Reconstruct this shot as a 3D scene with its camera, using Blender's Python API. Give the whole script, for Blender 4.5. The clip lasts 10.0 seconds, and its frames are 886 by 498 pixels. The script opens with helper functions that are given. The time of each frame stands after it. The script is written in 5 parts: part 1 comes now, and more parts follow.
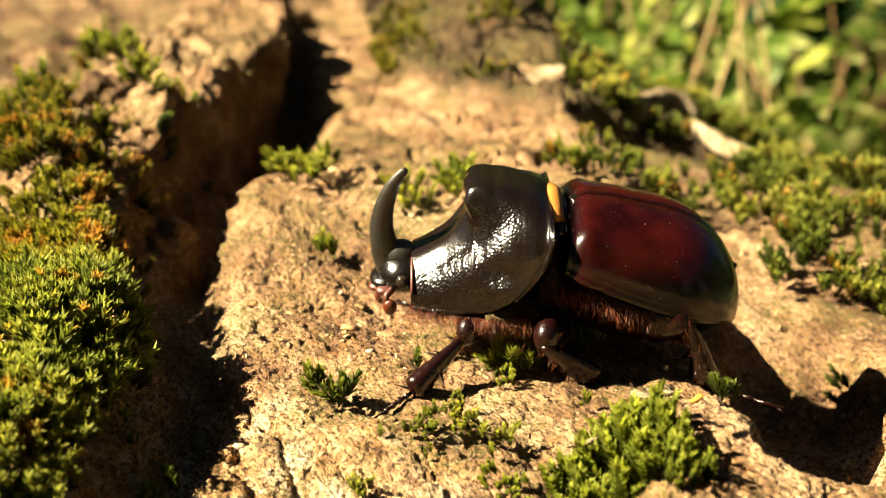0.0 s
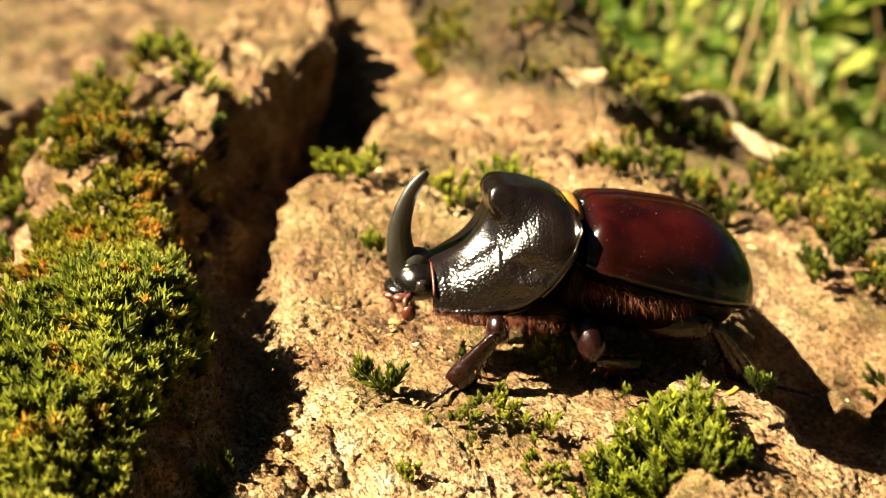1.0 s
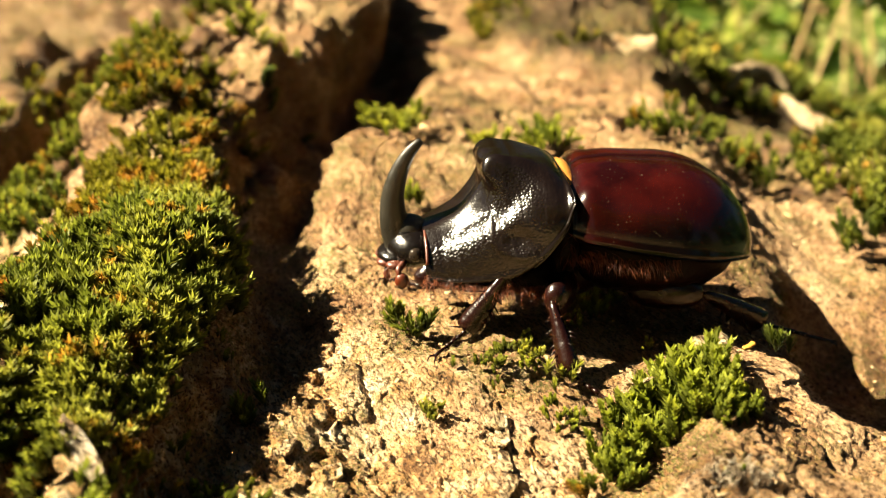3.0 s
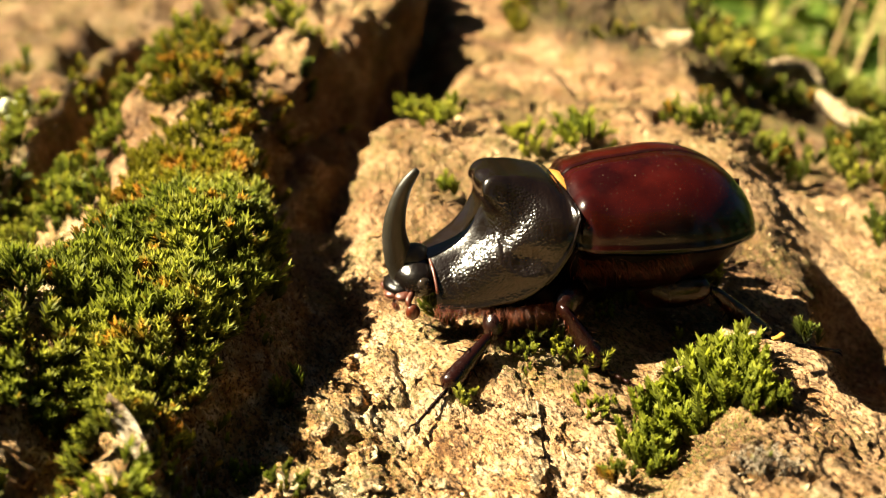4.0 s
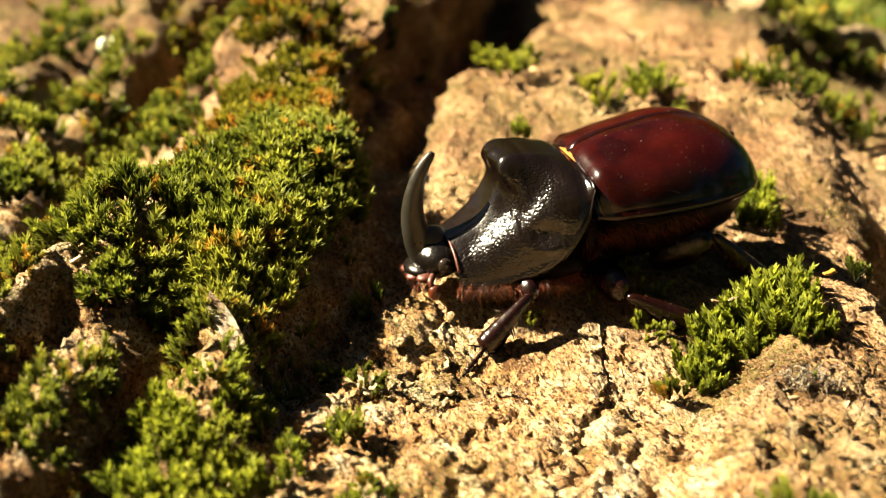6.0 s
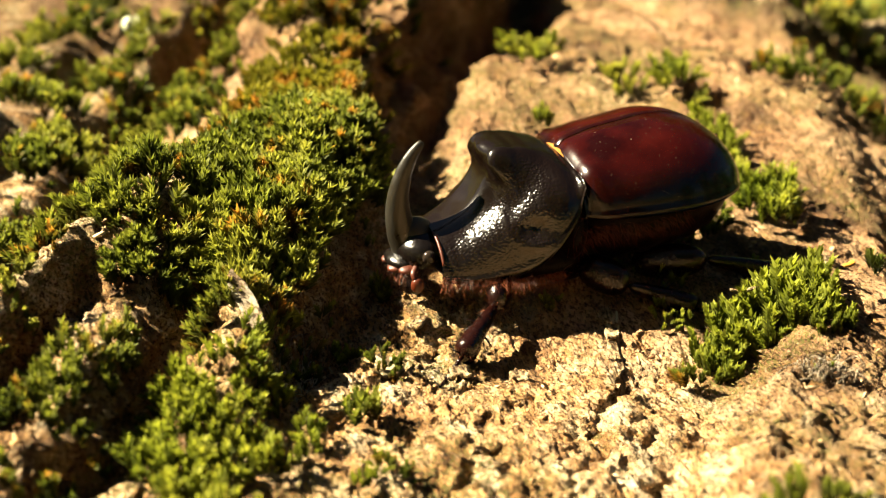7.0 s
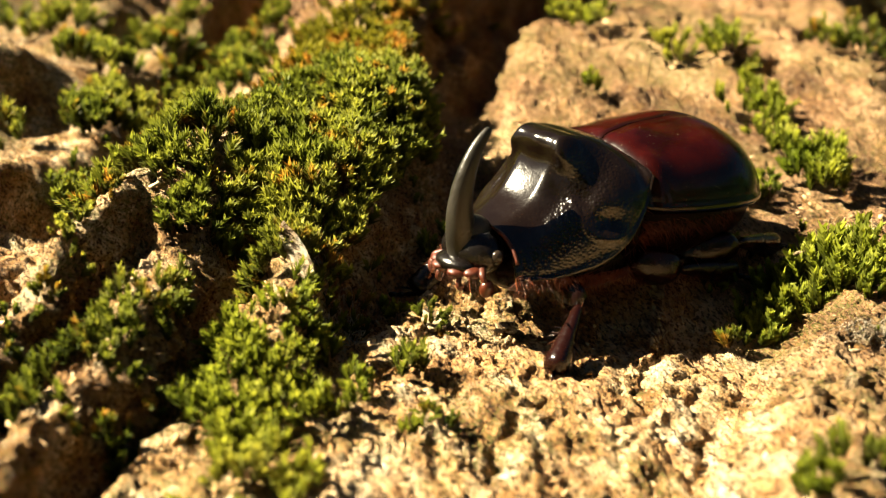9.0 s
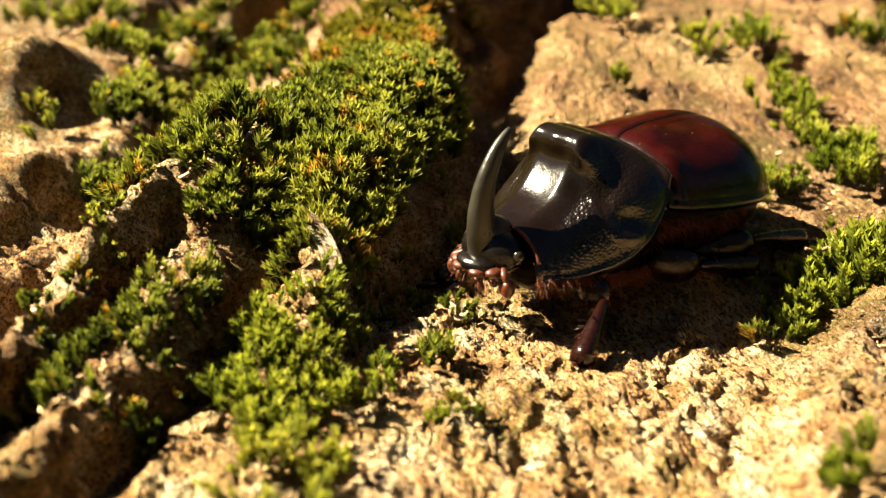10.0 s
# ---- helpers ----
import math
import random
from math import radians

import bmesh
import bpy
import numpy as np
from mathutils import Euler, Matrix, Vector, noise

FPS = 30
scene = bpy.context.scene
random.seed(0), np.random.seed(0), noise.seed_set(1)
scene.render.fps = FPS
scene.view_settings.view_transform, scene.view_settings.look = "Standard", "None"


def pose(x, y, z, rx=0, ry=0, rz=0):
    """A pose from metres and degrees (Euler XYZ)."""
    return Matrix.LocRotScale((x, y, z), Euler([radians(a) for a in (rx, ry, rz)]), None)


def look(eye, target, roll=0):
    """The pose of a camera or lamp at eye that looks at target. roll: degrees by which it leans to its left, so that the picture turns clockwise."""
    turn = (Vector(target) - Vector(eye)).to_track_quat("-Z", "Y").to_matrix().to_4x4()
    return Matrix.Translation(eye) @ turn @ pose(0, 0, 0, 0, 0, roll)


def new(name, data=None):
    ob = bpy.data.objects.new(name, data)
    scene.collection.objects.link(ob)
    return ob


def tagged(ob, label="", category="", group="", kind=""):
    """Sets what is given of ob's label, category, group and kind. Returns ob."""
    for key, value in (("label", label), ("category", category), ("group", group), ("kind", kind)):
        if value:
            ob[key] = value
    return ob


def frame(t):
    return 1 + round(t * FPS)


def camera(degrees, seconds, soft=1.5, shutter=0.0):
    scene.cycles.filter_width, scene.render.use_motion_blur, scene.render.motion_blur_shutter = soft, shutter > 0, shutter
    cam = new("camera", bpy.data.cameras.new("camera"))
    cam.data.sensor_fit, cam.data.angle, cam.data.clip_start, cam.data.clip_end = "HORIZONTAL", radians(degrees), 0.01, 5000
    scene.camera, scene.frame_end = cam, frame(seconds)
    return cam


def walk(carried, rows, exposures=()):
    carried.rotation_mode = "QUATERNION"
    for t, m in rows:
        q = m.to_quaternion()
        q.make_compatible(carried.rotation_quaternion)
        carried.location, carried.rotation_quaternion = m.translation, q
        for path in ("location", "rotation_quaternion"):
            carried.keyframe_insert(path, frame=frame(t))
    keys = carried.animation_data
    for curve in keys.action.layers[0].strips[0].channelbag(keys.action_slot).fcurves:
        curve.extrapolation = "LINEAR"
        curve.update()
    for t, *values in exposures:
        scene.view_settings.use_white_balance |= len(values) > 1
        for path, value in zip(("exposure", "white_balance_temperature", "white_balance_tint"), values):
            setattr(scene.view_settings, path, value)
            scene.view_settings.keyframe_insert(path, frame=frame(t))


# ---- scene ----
cam = camera(40.7, 10.0, soft=1.0)
cam.data.dof.use_dof, cam.data.dof.focus_distance, cam.data.dof.aperture_fstop = True, 0.098, 42.0
MM, EYE, TILT = 0.001, 0.036, -14.0
ROWS = [
    (0, 0.00, 0.00, 0.00, 90.00, 0.00, 0.00),
    (0.5, 0.16, -1.04, -0.10, 90.15, -0.16, 1.08),
    (1, -0.40, -3.76, -0.50, 90.13, -0.33, 1.93),
    (1.5, 1.64, -5.87, -1.57, 89.79, -1.38, 2.63),
    (2, 1.51, -6.43, -1.91, 89.21, -2.01, 3.15),
    (2.5, 1.56, -6.72, -2.10, 88.82, -2.36, 3.79),
    (4, 1.58, -8.99, -2.29, 88.11, -3.13, 6.08),
    (4.5, 1.73, -12.81, -3.42, 87.83, -3.85, 7.09),
    (5, 1.32, -15.67, -4.85, 87.34, -4.73, 8.02),
    (5.5, 1.78, -16.17, -5.39, 86.85, -4.86, 8.77),
    (7, 1.72, -16.85, -6.02, 85.76, -6.50, 10.13),
    (7.5, 1.73, -16.72, -6.30, 85.47, -7.01, 10.44),
    (8, 1.53, -16.97, -6.57, 85.03, -7.29, 10.82),
    (8.5, 1.57, -17.74, -6.96, 84.56, -7.63, 11.43),
    (9, 1.52, -18.15, -7.11, 84.09, -7.59, 12.22),
    (9.5, 1.60, -18.31, -7.19, 83.77, -7.76, 13.02),
    (10, 1.56, -18.53, -7.35, 83.70, -7.91, 13.54),
]
walk(cam, [(t, pose(0, 0, EYE, TILT) @ pose(MM * x, MM * y, MM * z, rx, ry, rz)) for t, x, y, z, rx, ry, rz in ROWS])

# ---- light ----
SUN_FROM = Vector((-0.74, -0.14, 0.63)).normalized()
world = bpy.data.worlds.new("sky")
scene.world = world
world.use_nodes = True
sky = world.node_tree.nodes.new("ShaderNodeTexSky")
sky.sky_type, sky.sun_disc = "NISHITA", False
sky.sun_elevation, sky.sun_rotation = math.asin(SUN_FROM.z), math.atan2(SUN_FROM.x, SUN_FROM.y)
world.node_tree.links.new(sky.outputs[0], world.node_tree.nodes["Background"].inputs[0])
world.node_tree.nodes["Background"].inputs[1].default_value = 0.0065
sun = new("sun", bpy.data.lights.new("sun", "SUN"))
sun.data.energy, sun.data.angle, sun.data.color = 5.8, radians(0.53), (1.0, 0.87, 0.61)
sun.matrix_world = look(SUN_FROM, (0, 0, 0))
scene.view_settings.exposure = 2.33


# ---- materials ----
def material(name, rough=0.6, spec=0.5, coat=0.0):
    m = bpy.data.materials.new(name)
    m.use_nodes = True
    b = m.node_tree.nodes["Principled BSDF"]
    b.inputs["Roughness"].default_value, b.inputs["Specular IOR Level"].default_value = rough, spec
    b.inputs["Coat Weight"].default_value = coat
    b.inputs["Coat Roughness"].default_value = 0.12
    return m, m.node_tree, b


def tex(nt, scale, detail=4.0, rough=0.55, stretch=(1, 1, 1), kind="ShaderNodeTexNoise", turn=0.0):
    """A noise over the object's own space; scale counts features in a metre."""
    co, mp, n = nt.nodes.new("ShaderNodeTexCoord"), nt.nodes.new("ShaderNodeMapping"), nt.nodes.new(kind)
    mp.vector_type = "TEXTURE"
    mp.inputs["Scale"].default_value = tuple(1 / c for c in stretch)
    mp.inputs["Rotation"].default_value = (0, 0, radians(turn))
    nt.links.new(co.outputs["Object"], mp.inputs[0])
    nt.links.new(mp.outputs[0], n.inputs["Vector"])
    n.inputs["Scale"].default_value = scale
    if kind == "ShaderNodeTexNoise":
        n.inputs["Detail"].default_value, n.inputs["Roughness"].default_value = detail, rough
    return n.outputs[0]


def ramp(nt, value, *stops):
    r = nt.nodes.new("ShaderNodeValToRGB")
    r.color_ramp.elements[0].position, r.color_ramp.elements[0].color = stops[0][0], (*stops[0][1], 1)
    r.color_ramp.elements[1].position, r.color_ramp.elements[1].color = stops[-1][0], (*stops[-1][1], 1)
    for at, colour in stops[1:-1]:
        r.color_ramp.elements.new(at).color = (*colour, 1)
    nt.links.new(value, r.inputs[0])
    return r.outputs[0]


def mixed(nt, factor, a, b, mode="MIX"):
    n = nt.nodes.new("ShaderNodeMix")
    n.data_type, n.blend_type = "RGBA", mode
    for slot, v in ((0, factor), (6, a), (7, b)):
        if isinstance(v, (int, float)):
            n.inputs[slot].default_value = v
        elif isinstance(v, tuple):
            n.inputs[slot].default_value = (*v, 1)
        else:
            nt.links.new(v, n.inputs[slot])
    return n.outputs[2]


def bump(nt, b, height, distance, strength=1.0, onto="Normal"):
    n = nt.nodes.new("ShaderNodeBump")
    n.inputs["Distance"].default_value, n.inputs["Strength"].default_value = distance, strength
    nt.links.new(height, n.inputs["Height"])
    nt.links.new(n.outputs[0], b.inputs[onto])
    return n


def bark_material(name, pale, mid, dark, algae=0.5, rotten=None, old_shade=None):
    """Bark; where its near end has rotted to bare cream wood, the second set of tones takes over."""
    m, nt, b = material(name, 0.85, 0.25)
    patches = ramp(nt, tex(nt, 95, 6, 0.62, (1, 0.4, 1), turn=30), (0.36, dark), (0.49, mid), (0.62, pale))
    cream_tone = tuple(min(0.88, 1.18 * c) for c in pale)
    if rotten:
        co, xyz, add = nt.nodes.new("ShaderNodeTexCoord"), nt.nodes.new("ShaderNodeSeparateXYZ"), nt.nodes.new("ShaderNodeMath")
        nt.links.new(co.outputs["Object"], xyz.inputs[0])
        add.operation = "MULTIPLY_ADD"
        nt.links.new(tex(nt, 110, 4, 0.6), add.inputs[0])
        add.inputs[1].default_value = -0.05
        lean = nt.nodes.new("ShaderNodeMath")
        lean.operation, lean.inputs[1].default_value = "MULTIPLY_ADD", 0.9
        nt.links.new(xyz.outputs["X"], lean.inputs[0])
        nt.links.new(xyz.outputs["Y"], lean.inputs[2])
        nt.links.new(lean.outputs[0], add.inputs[2])
        decay = ramp(nt, add.outputs[0], (0.042, (1, 1, 1)), (0.062, (0, 0, 0)))
        patches = mixed(nt, decay, patches, ramp(nt, tex(nt, 300, 8, 0.72, (1, 0.65, 1), turn=30), (0.35, rotten[2]), (0.455, rotten[1]), (0.54, rotten[0]), (0.64, (0.92, 0.80, 0.60))))
    if old_shade:
        worn = ramp(nt, tex(nt, 140, 6, 0.65, (1, 0.4, 1), turn=30), (0.32, old_shade[2]), (0.46, old_shade[1]), (0.62, old_shade[0]))
        patches = mixed(nt, named(nt, "old_shade"), patches, worn)
        cream_tone = mixed(nt, named(nt, "old_shade"), cream_tone, old_shade[0])
    grain = ramp(nt, tex(nt, 1500, 6, 0.72, (1, 0.3, 1), turn=30), (0.32, (0.42, 0.33, 0.24)), (0.46, (1.0, 0.97, 0.92)), (0.62, (1.45, 1.42, 1.35)))
    colour = mixed(nt, 1.0, patches, grain, "MULTIPLY")
    blot = ramp(nt, tex(nt, 230, 6, 0.7, (1, 0.35, 1), turn=30), (0.38, (0.36, 0.27, 0.19)), (0.52, (1, 1, 1)))
    colour = mixed(nt, 0.8, colour, blot, "MULTIPLY")
    cream = ramp(nt, tex(nt, 1900, 5, 0.7, (1, 0.45, 1), turn=30), (0.55, (0, 0, 0)), (0.65, (0.8, 0.8, 0.8)))
    colour = mixed(nt, cream, colour, cream_tone)
    ochre = ramp(nt, tex(nt, 420, 6, 0.75), (0.53, (0, 0, 0)), (0.66, (0.65, 0.65, 0.65)))
    colour = mixed(nt, ochre, colour, (0.40 * pale[0] / 0.6, 0.20 * pale[0] / 0.6, 0.05 * pale[0] / 0.6))
    pits = ramp(nt, tex(nt, 3800, 4, 0.65, (1, 0.35, 1), turn=30), (0.41, (0.12, 0.08, 0.05)), (0.49, (1, 1, 1)))
    colour = mixed(nt, 0.88, colour, pits, "MULTIPLY")
    green = ramp(nt, tex(nt, 75, 6, 0.7), (0.44, (0, 0, 0)), (0.60, (algae, algae, algae)))
    speck = ramp(nt, tex(nt, 3000, 3, 0.6), (0.46, (0, 0, 0)), (0.56, (1, 1, 1)))
    colour = mixed(nt, mixed(nt, 1.0, green, speck, "MULTIPLY"), colour, (0.15, 0.145, 0.03))
    nt.links.new(colour, b.inputs["Base Color"])
    crumbs = tex(nt, 2600, kind="ShaderNodeTexVoronoi", stretch=(1, 0.5, 1), turn=30)
    fibre = tex(nt, 3400, 6, 0.75, (1, 0.22, 1), turn=30)
    rough = tex(nt, 1300, 9, 0.80, (1, 0.6, 1), turn=30)
    first = bump(nt, b, rough, 0.0015)
    for height, far in ((crumbs, 0.0002), (fibre, 0.0008)):
        more = bump(nt, b, height, far)
        nt.links.new(first.outputs[0], more.inputs["Normal"])
        first = more
    return m


def leafy_material(name, low, mid, high, patch=90, glow=0.35, rough=0.6, rust=None, rusty=0.6, tips=0.0):
    """Leaves that let some light through; tone varies by leaf, by patch and, for moss, from the dark base to the bright
    tip.
    """
    m, nt, b = material(name, rough, 0.2)
    geo = nt.nodes.new("ShaderNodeNewGeometry")
    colour = ramp(nt, tex(nt, patch, 4), (0.33, low), (0.5, mid), (0.68, high))
    each = ramp(nt, geo.outputs["Random Per Island"], (0.0, (0.78, 0.8, 0.75)), (1.0, (1.18, 1.15, 1.1)))
    colour = mixed(nt, 1.0, colour, each, "MULTIPLY")
    if rust:
        where = ramp(nt, tex(nt, 260, 3, 0.6), (rusty, (0, 0, 0)), (rusty + 0.1, (0.85, 0.85, 0.85)))
        colour = mixed(nt, where, colour, rust)
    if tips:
        toward_tip = nt.nodes.new("ShaderNodeAttribute")
        toward_tip.attribute_name = "tipward"
        colour = mixed(nt, 1.0, colour, ramp(nt, toward_tip.outputs["Fac"], (0.1, (0.28, 0.28, 0.32)), (0.6, (0.95, 1, 0.95)), (1.0, (tips, tips * 0.97, tips))), "MULTIPLY")
    nt.links.new(colour, b.inputs["Base Color"])
    thin = nt.nodes.new("ShaderNodeBsdfTranslucent")
    nt.links.new(mixed(nt, 1.0, colour, (1.25, 1.25, 0.75), "MULTIPLY"), thin.inputs[0])
    both = nt.nodes.new("ShaderNodeMixShader")
    both.inputs[0].default_value = glow
    nt.links.new(b.outputs[0], both.inputs[1])
    nt.links.new(thin.outputs[0], both.inputs[2])
    nt.links.new(both.outputs[0], nt.nodes["Material Output"].inputs[0])
    return m


def named(nt, name):
    n = nt.nodes.new("ShaderNodeAttribute")
    n.attribute_name = name
    return n.outputs["Fac"]


def chitin(name, colour, rough, fleck, pit_scale, pit_depth, coat=0.4, patch=(0.75, 1.2), spec=0.5, punctures=0.0, border=None):
    m, nt, b = material(name, rough, spec, coat)
    tone = ramp(nt, tex(nt, 170, 4), (0.35, tuple(c * patch[0] for c in colour)), (0.65, tuple(c * patch[1] for c in colour)))
    if border:
        tone = mixed(nt, named(nt, "border"), tone, border)
    dust = ramp(nt, tex(nt, 4200, 2, 0.5), (0.70, (0, 0, 0)), (0.76, (fleck, fleck, fleck)))
    nt.links.new(mixed(nt, dust, tone, (0.30, 0.24, 0.16)), b.inputs["Base Color"])
    nt.links.new(ramp(nt, tex(nt, 420, 5, 0.65), (0.3, (rough * 0.7,) * 3), (0.7, (rough * 1.5,) * 3)), b.inputs["Roughness"])
    first = bump(nt, b, tex(nt, pit_scale, 4, 0.6), pit_depth)
    if punctures:
        more = bump(nt, b, mixed(nt, 1.0, ramp(nt, tex(nt, 3500, kind="ShaderNodeTexVoronoi"), (0.08, (0, 0, 0)), (0.6, (1, 1, 1))), named(nt, "coarse"), "MULTIPLY"), punctures)
        nt.links.new(first.outputs[0], more.inputs["Normal"])
    return m


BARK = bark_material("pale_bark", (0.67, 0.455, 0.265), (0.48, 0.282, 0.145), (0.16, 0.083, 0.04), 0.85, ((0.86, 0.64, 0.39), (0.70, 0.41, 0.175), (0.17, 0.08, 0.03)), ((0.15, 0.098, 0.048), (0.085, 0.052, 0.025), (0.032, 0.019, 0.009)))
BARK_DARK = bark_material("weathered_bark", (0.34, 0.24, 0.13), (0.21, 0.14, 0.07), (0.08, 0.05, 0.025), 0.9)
FLAKE = bark_material("pale_flake", (0.84, 0.72, 0.50), (0.74, 0.58, 0.36), (0.40, 0.27, 0.15), 0.1)
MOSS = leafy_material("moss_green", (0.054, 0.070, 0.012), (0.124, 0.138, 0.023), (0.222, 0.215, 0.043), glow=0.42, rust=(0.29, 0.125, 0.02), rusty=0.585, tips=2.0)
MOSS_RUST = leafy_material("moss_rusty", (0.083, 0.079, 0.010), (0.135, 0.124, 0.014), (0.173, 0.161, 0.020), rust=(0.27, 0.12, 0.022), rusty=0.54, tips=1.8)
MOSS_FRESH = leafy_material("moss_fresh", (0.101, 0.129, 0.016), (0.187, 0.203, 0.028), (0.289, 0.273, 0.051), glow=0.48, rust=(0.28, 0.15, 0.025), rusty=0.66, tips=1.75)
WEB = bark_material("dry_fibre", (0.70, 0.64, 0.52), (0.6, 0.52, 0.4), (0.4, 0.34, 0.24), 0.0)
LEAF = leafy_material("shrub_leaf", (0.018, 0.042, 0.010), (0.10, 0.15, 0.022), (0.60, 0.58, 0.24), patch=40, glow=0.45, rough=0.35)
LEAF_FAR = leafy_material("far_leaf", (0.011, 0.032, 0.013), (0.024, 0.058, 0.019), (0.055, 0.095, 0.026), patch=5, glow=0.3)
STEM, _nt, _b = material("dry_stem", 0.7, 0.3)
_nt.links.new(ramp(_nt, tex(_nt, 60, 4), (0.35, (0.13, 0.075, 0.03)), (0.65, (0.27, 0.16, 0.065))), _b.inputs["Base Color"])
SEED, _nt, _b = material("orange_leaf", 0.6, 0.3)
_nt.links.new(ramp(_nt, tex(_nt, 900, 4), (0.35, (0.34, 0.15, 0.02)), (0.65, (0.5, 0.26, 0.04))), _b.inputs["Base Color"])
STRAW, _nt, _b = material("pale_straw", 0.7, 0.3)
_nt.links.new(ramp(_nt, tex(_nt, 50, 4), (0.35, (0.30, 0.19, 0.075)), (0.65, (0.46, 0.33, 0.15))), _b.inputs["Base Color"])
SOIL, _nt, _b = material("leaf_litter", 0.9, 0.2)
_nt.links.new(ramp(_nt, tex(_nt, 14, 8, 0.7), (0.35, (0.02, 0.03, 0.008)), (0.55, (0.05, 0.06, 0.018)), (0.72, (0.12, 0.09, 0.04))), _b.inputs["Base Color"])
bump(_nt, _b, tex(_nt, 30, 6, 0.7), 0.02)
BLACK = chitin("black_chitin", (0.0052, 0.0027, 0.0016), 0.175, 0.06, 2300, 0.00002, 0.0, spec=0.72, punctures=0.00003)
HEAD = chitin("rough_black_chitin", (0.0045, 0.003, 0.0022), 0.2, 0.03, 2600, 0.00005, 0.0, spec=0.5)
HORN = chitin("matt_horn", (0.020, 0.017, 0.012), 0.36, 0.15, 3000, 0.00003, 0.0)
RED = chitin("mahogany_chitin", (0.019, 0.0016, 0.0009), 0.17, 0.3, 900, 0.000012, 0.12, (0.4, 1.6), spec=0.34, border=(0.0026, 0.0011, 0.0008))
SHELL = chitin("dull_dark_chitin", (0.005, 0.0014, 0.0008), 0.3, 0.02, 1800, 0.00006, 0.0, spec=0.05)
LEG = chitin("dark_red_chitin", (0.009, 0.0018, 0.001), 0.2, 0.02, 1500, 0.00008, 0.0, spec=0.45)
RUSTY = chitin("rusty_membrane", (0.075, 0.014, 0.0035), 0.4, 0.1, 1500, 0.0001, 0.1)
YELLOW = chitin("ochre_membrane", (0.34, 0.14, 0.02), 0.5, 0.1, 1500, 0.0001, 0.0)
HAIR, _nt, _b = material("russet_hair", 0.45, 0.4)
_geo = _nt.nodes.new("ShaderNodeNewGeometry")
_nt.links.new(ramp(_nt, _geo.outputs["Random Per Island"], (0.0, (0.03, 0.007, 0.002)), (1.0, (0.20, 0.045, 0.008))), _b.inputs["Base Color"])
EYEBALL, _nt, _b = material("dark_eye", 0.16, 0.4, 0.0)
_nt.links.new(ramp(_nt, tex(_nt, 1500, 2), (0.4, (0.010, 0.008, 0.006)), (0.6, (0.02, 0.014, 0.01))), _b.inputs["Base Color"])


# ---- mesh helpers (millimetres in, metres out) ----
def mesh(name, verts, faces, mat, flat=False):
    me = bpy.data.meshes.new(name)
    verts, faces = np.asarray(verts, float), np.asarray(faces, np.int32)
    k = faces.shape[1]
    me.vertices.add(len(verts))
    me.vertices.foreach_set("co", (verts * MM).ravel())
    me.loops.add(faces.size)
    me.loops.foreach_set("vertex_index", faces.ravel())
    me.polygons.add(len(faces))
    me.polygons.foreach_set("loop_start", np.arange(len(faces), dtype=np.int32) * k)
    me.update(calc_edges=True)
    me.validate()
    if not flat:
        me.shade_smooth()
    me.materials.append(mat)
    return me


def part(name, geo, mat, parent=None, label="", at=None, flat=False):
    ob = new(name, mesh(name, geo[0], geo[1], mat, flat))
    if parent:
        ob.parent = parent
    if at is not None:
        ob.location = Vector(at) * MM
    return tagged(ob, label)


def joined(*geos):
    vs, fs, n = [], [], 0
    for v, f in geos:
        vs.append(np.asarray(v, float))
        fs.append(np.asarray(f) + n)
        n += len(vs[-1])
    return np.concatenate(vs), np.concatenate(fs)


def sheet(rows, cols, wrap=False):
    i, j = np.meshgrid(np.arange(rows - 1), np.arange(cols if wrap else cols - 1), indexing="ij")
    a, b = i * cols + j, i * cols + (j + 1) % cols
    return np.stack([a, b, b + cols, a + cols], -1).reshape(-1, 4)


def tube(points, radii, sides=10, flat=1.0, seed=0, bumpy=0.0):
    """A closed tapered tube along points; flat squeezes it across."""
    pts = np.asarray(points, float)
    radii = np.asarray(radii, float) * np.ones(len(pts))
    pts = np.concatenate([pts[:1] + (pts[:1] - pts[1:2]) * 1e-3, pts, pts[-1:] + (pts[-1:] - pts[-2:-1]) * 1e-3])
    radii = np.concatenate([[radii[0] * 0.02], radii, [radii[-1] * 0.02]])
    tang = np.gradient(pts, axis=0)
    tang /= np.linalg.norm(tang, axis=1, keepdims=True) + 1e-12
    ref = np.array([0, 1.0, 0]) if abs(tang[0][1]) < 0.9 else np.array([1.0, 0, 0])
    rng, rings = np.random.RandomState(seed), []
    ang = np.arange(sides) * 2 * np.pi / sides
    for p, d, r in zip(pts, tang, radii):
        u = ref - d * (ref @ d)
        u /= np.linalg.norm(u)
        w = np.cross(d, u)
        rr = r * (1 + bumpy * (rng.rand(sides, 1) - 0.5))
        rings.append(p + rr * (np.cos(ang)[:, None] * u * flat + np.sin(ang)[:, None] * w))
        ref = u
    return np.concatenate(rings), sheet(len(pts), sides, True)


def curve(*pts, n=14):
    """A smooth line through the points."""
    p = np.asarray(pts, float)
    t = np.linspace(0, len(p) - 1, n)
    out = []
    for s in t:
        k = min(int(s), len(p) - 2)
        u = s - k
        a, b, c, d = p[max(k - 1, 0)], p[k], p[k + 1], p[min(k + 2, len(p) - 1)]
        out.append(0.5 * (2 * b + (c - a) * u + (2 * a - 5 * b + 4 * c - d) * u * u + (3 * b - a - 3 * c + d) * u**3))
    return np.array(out)


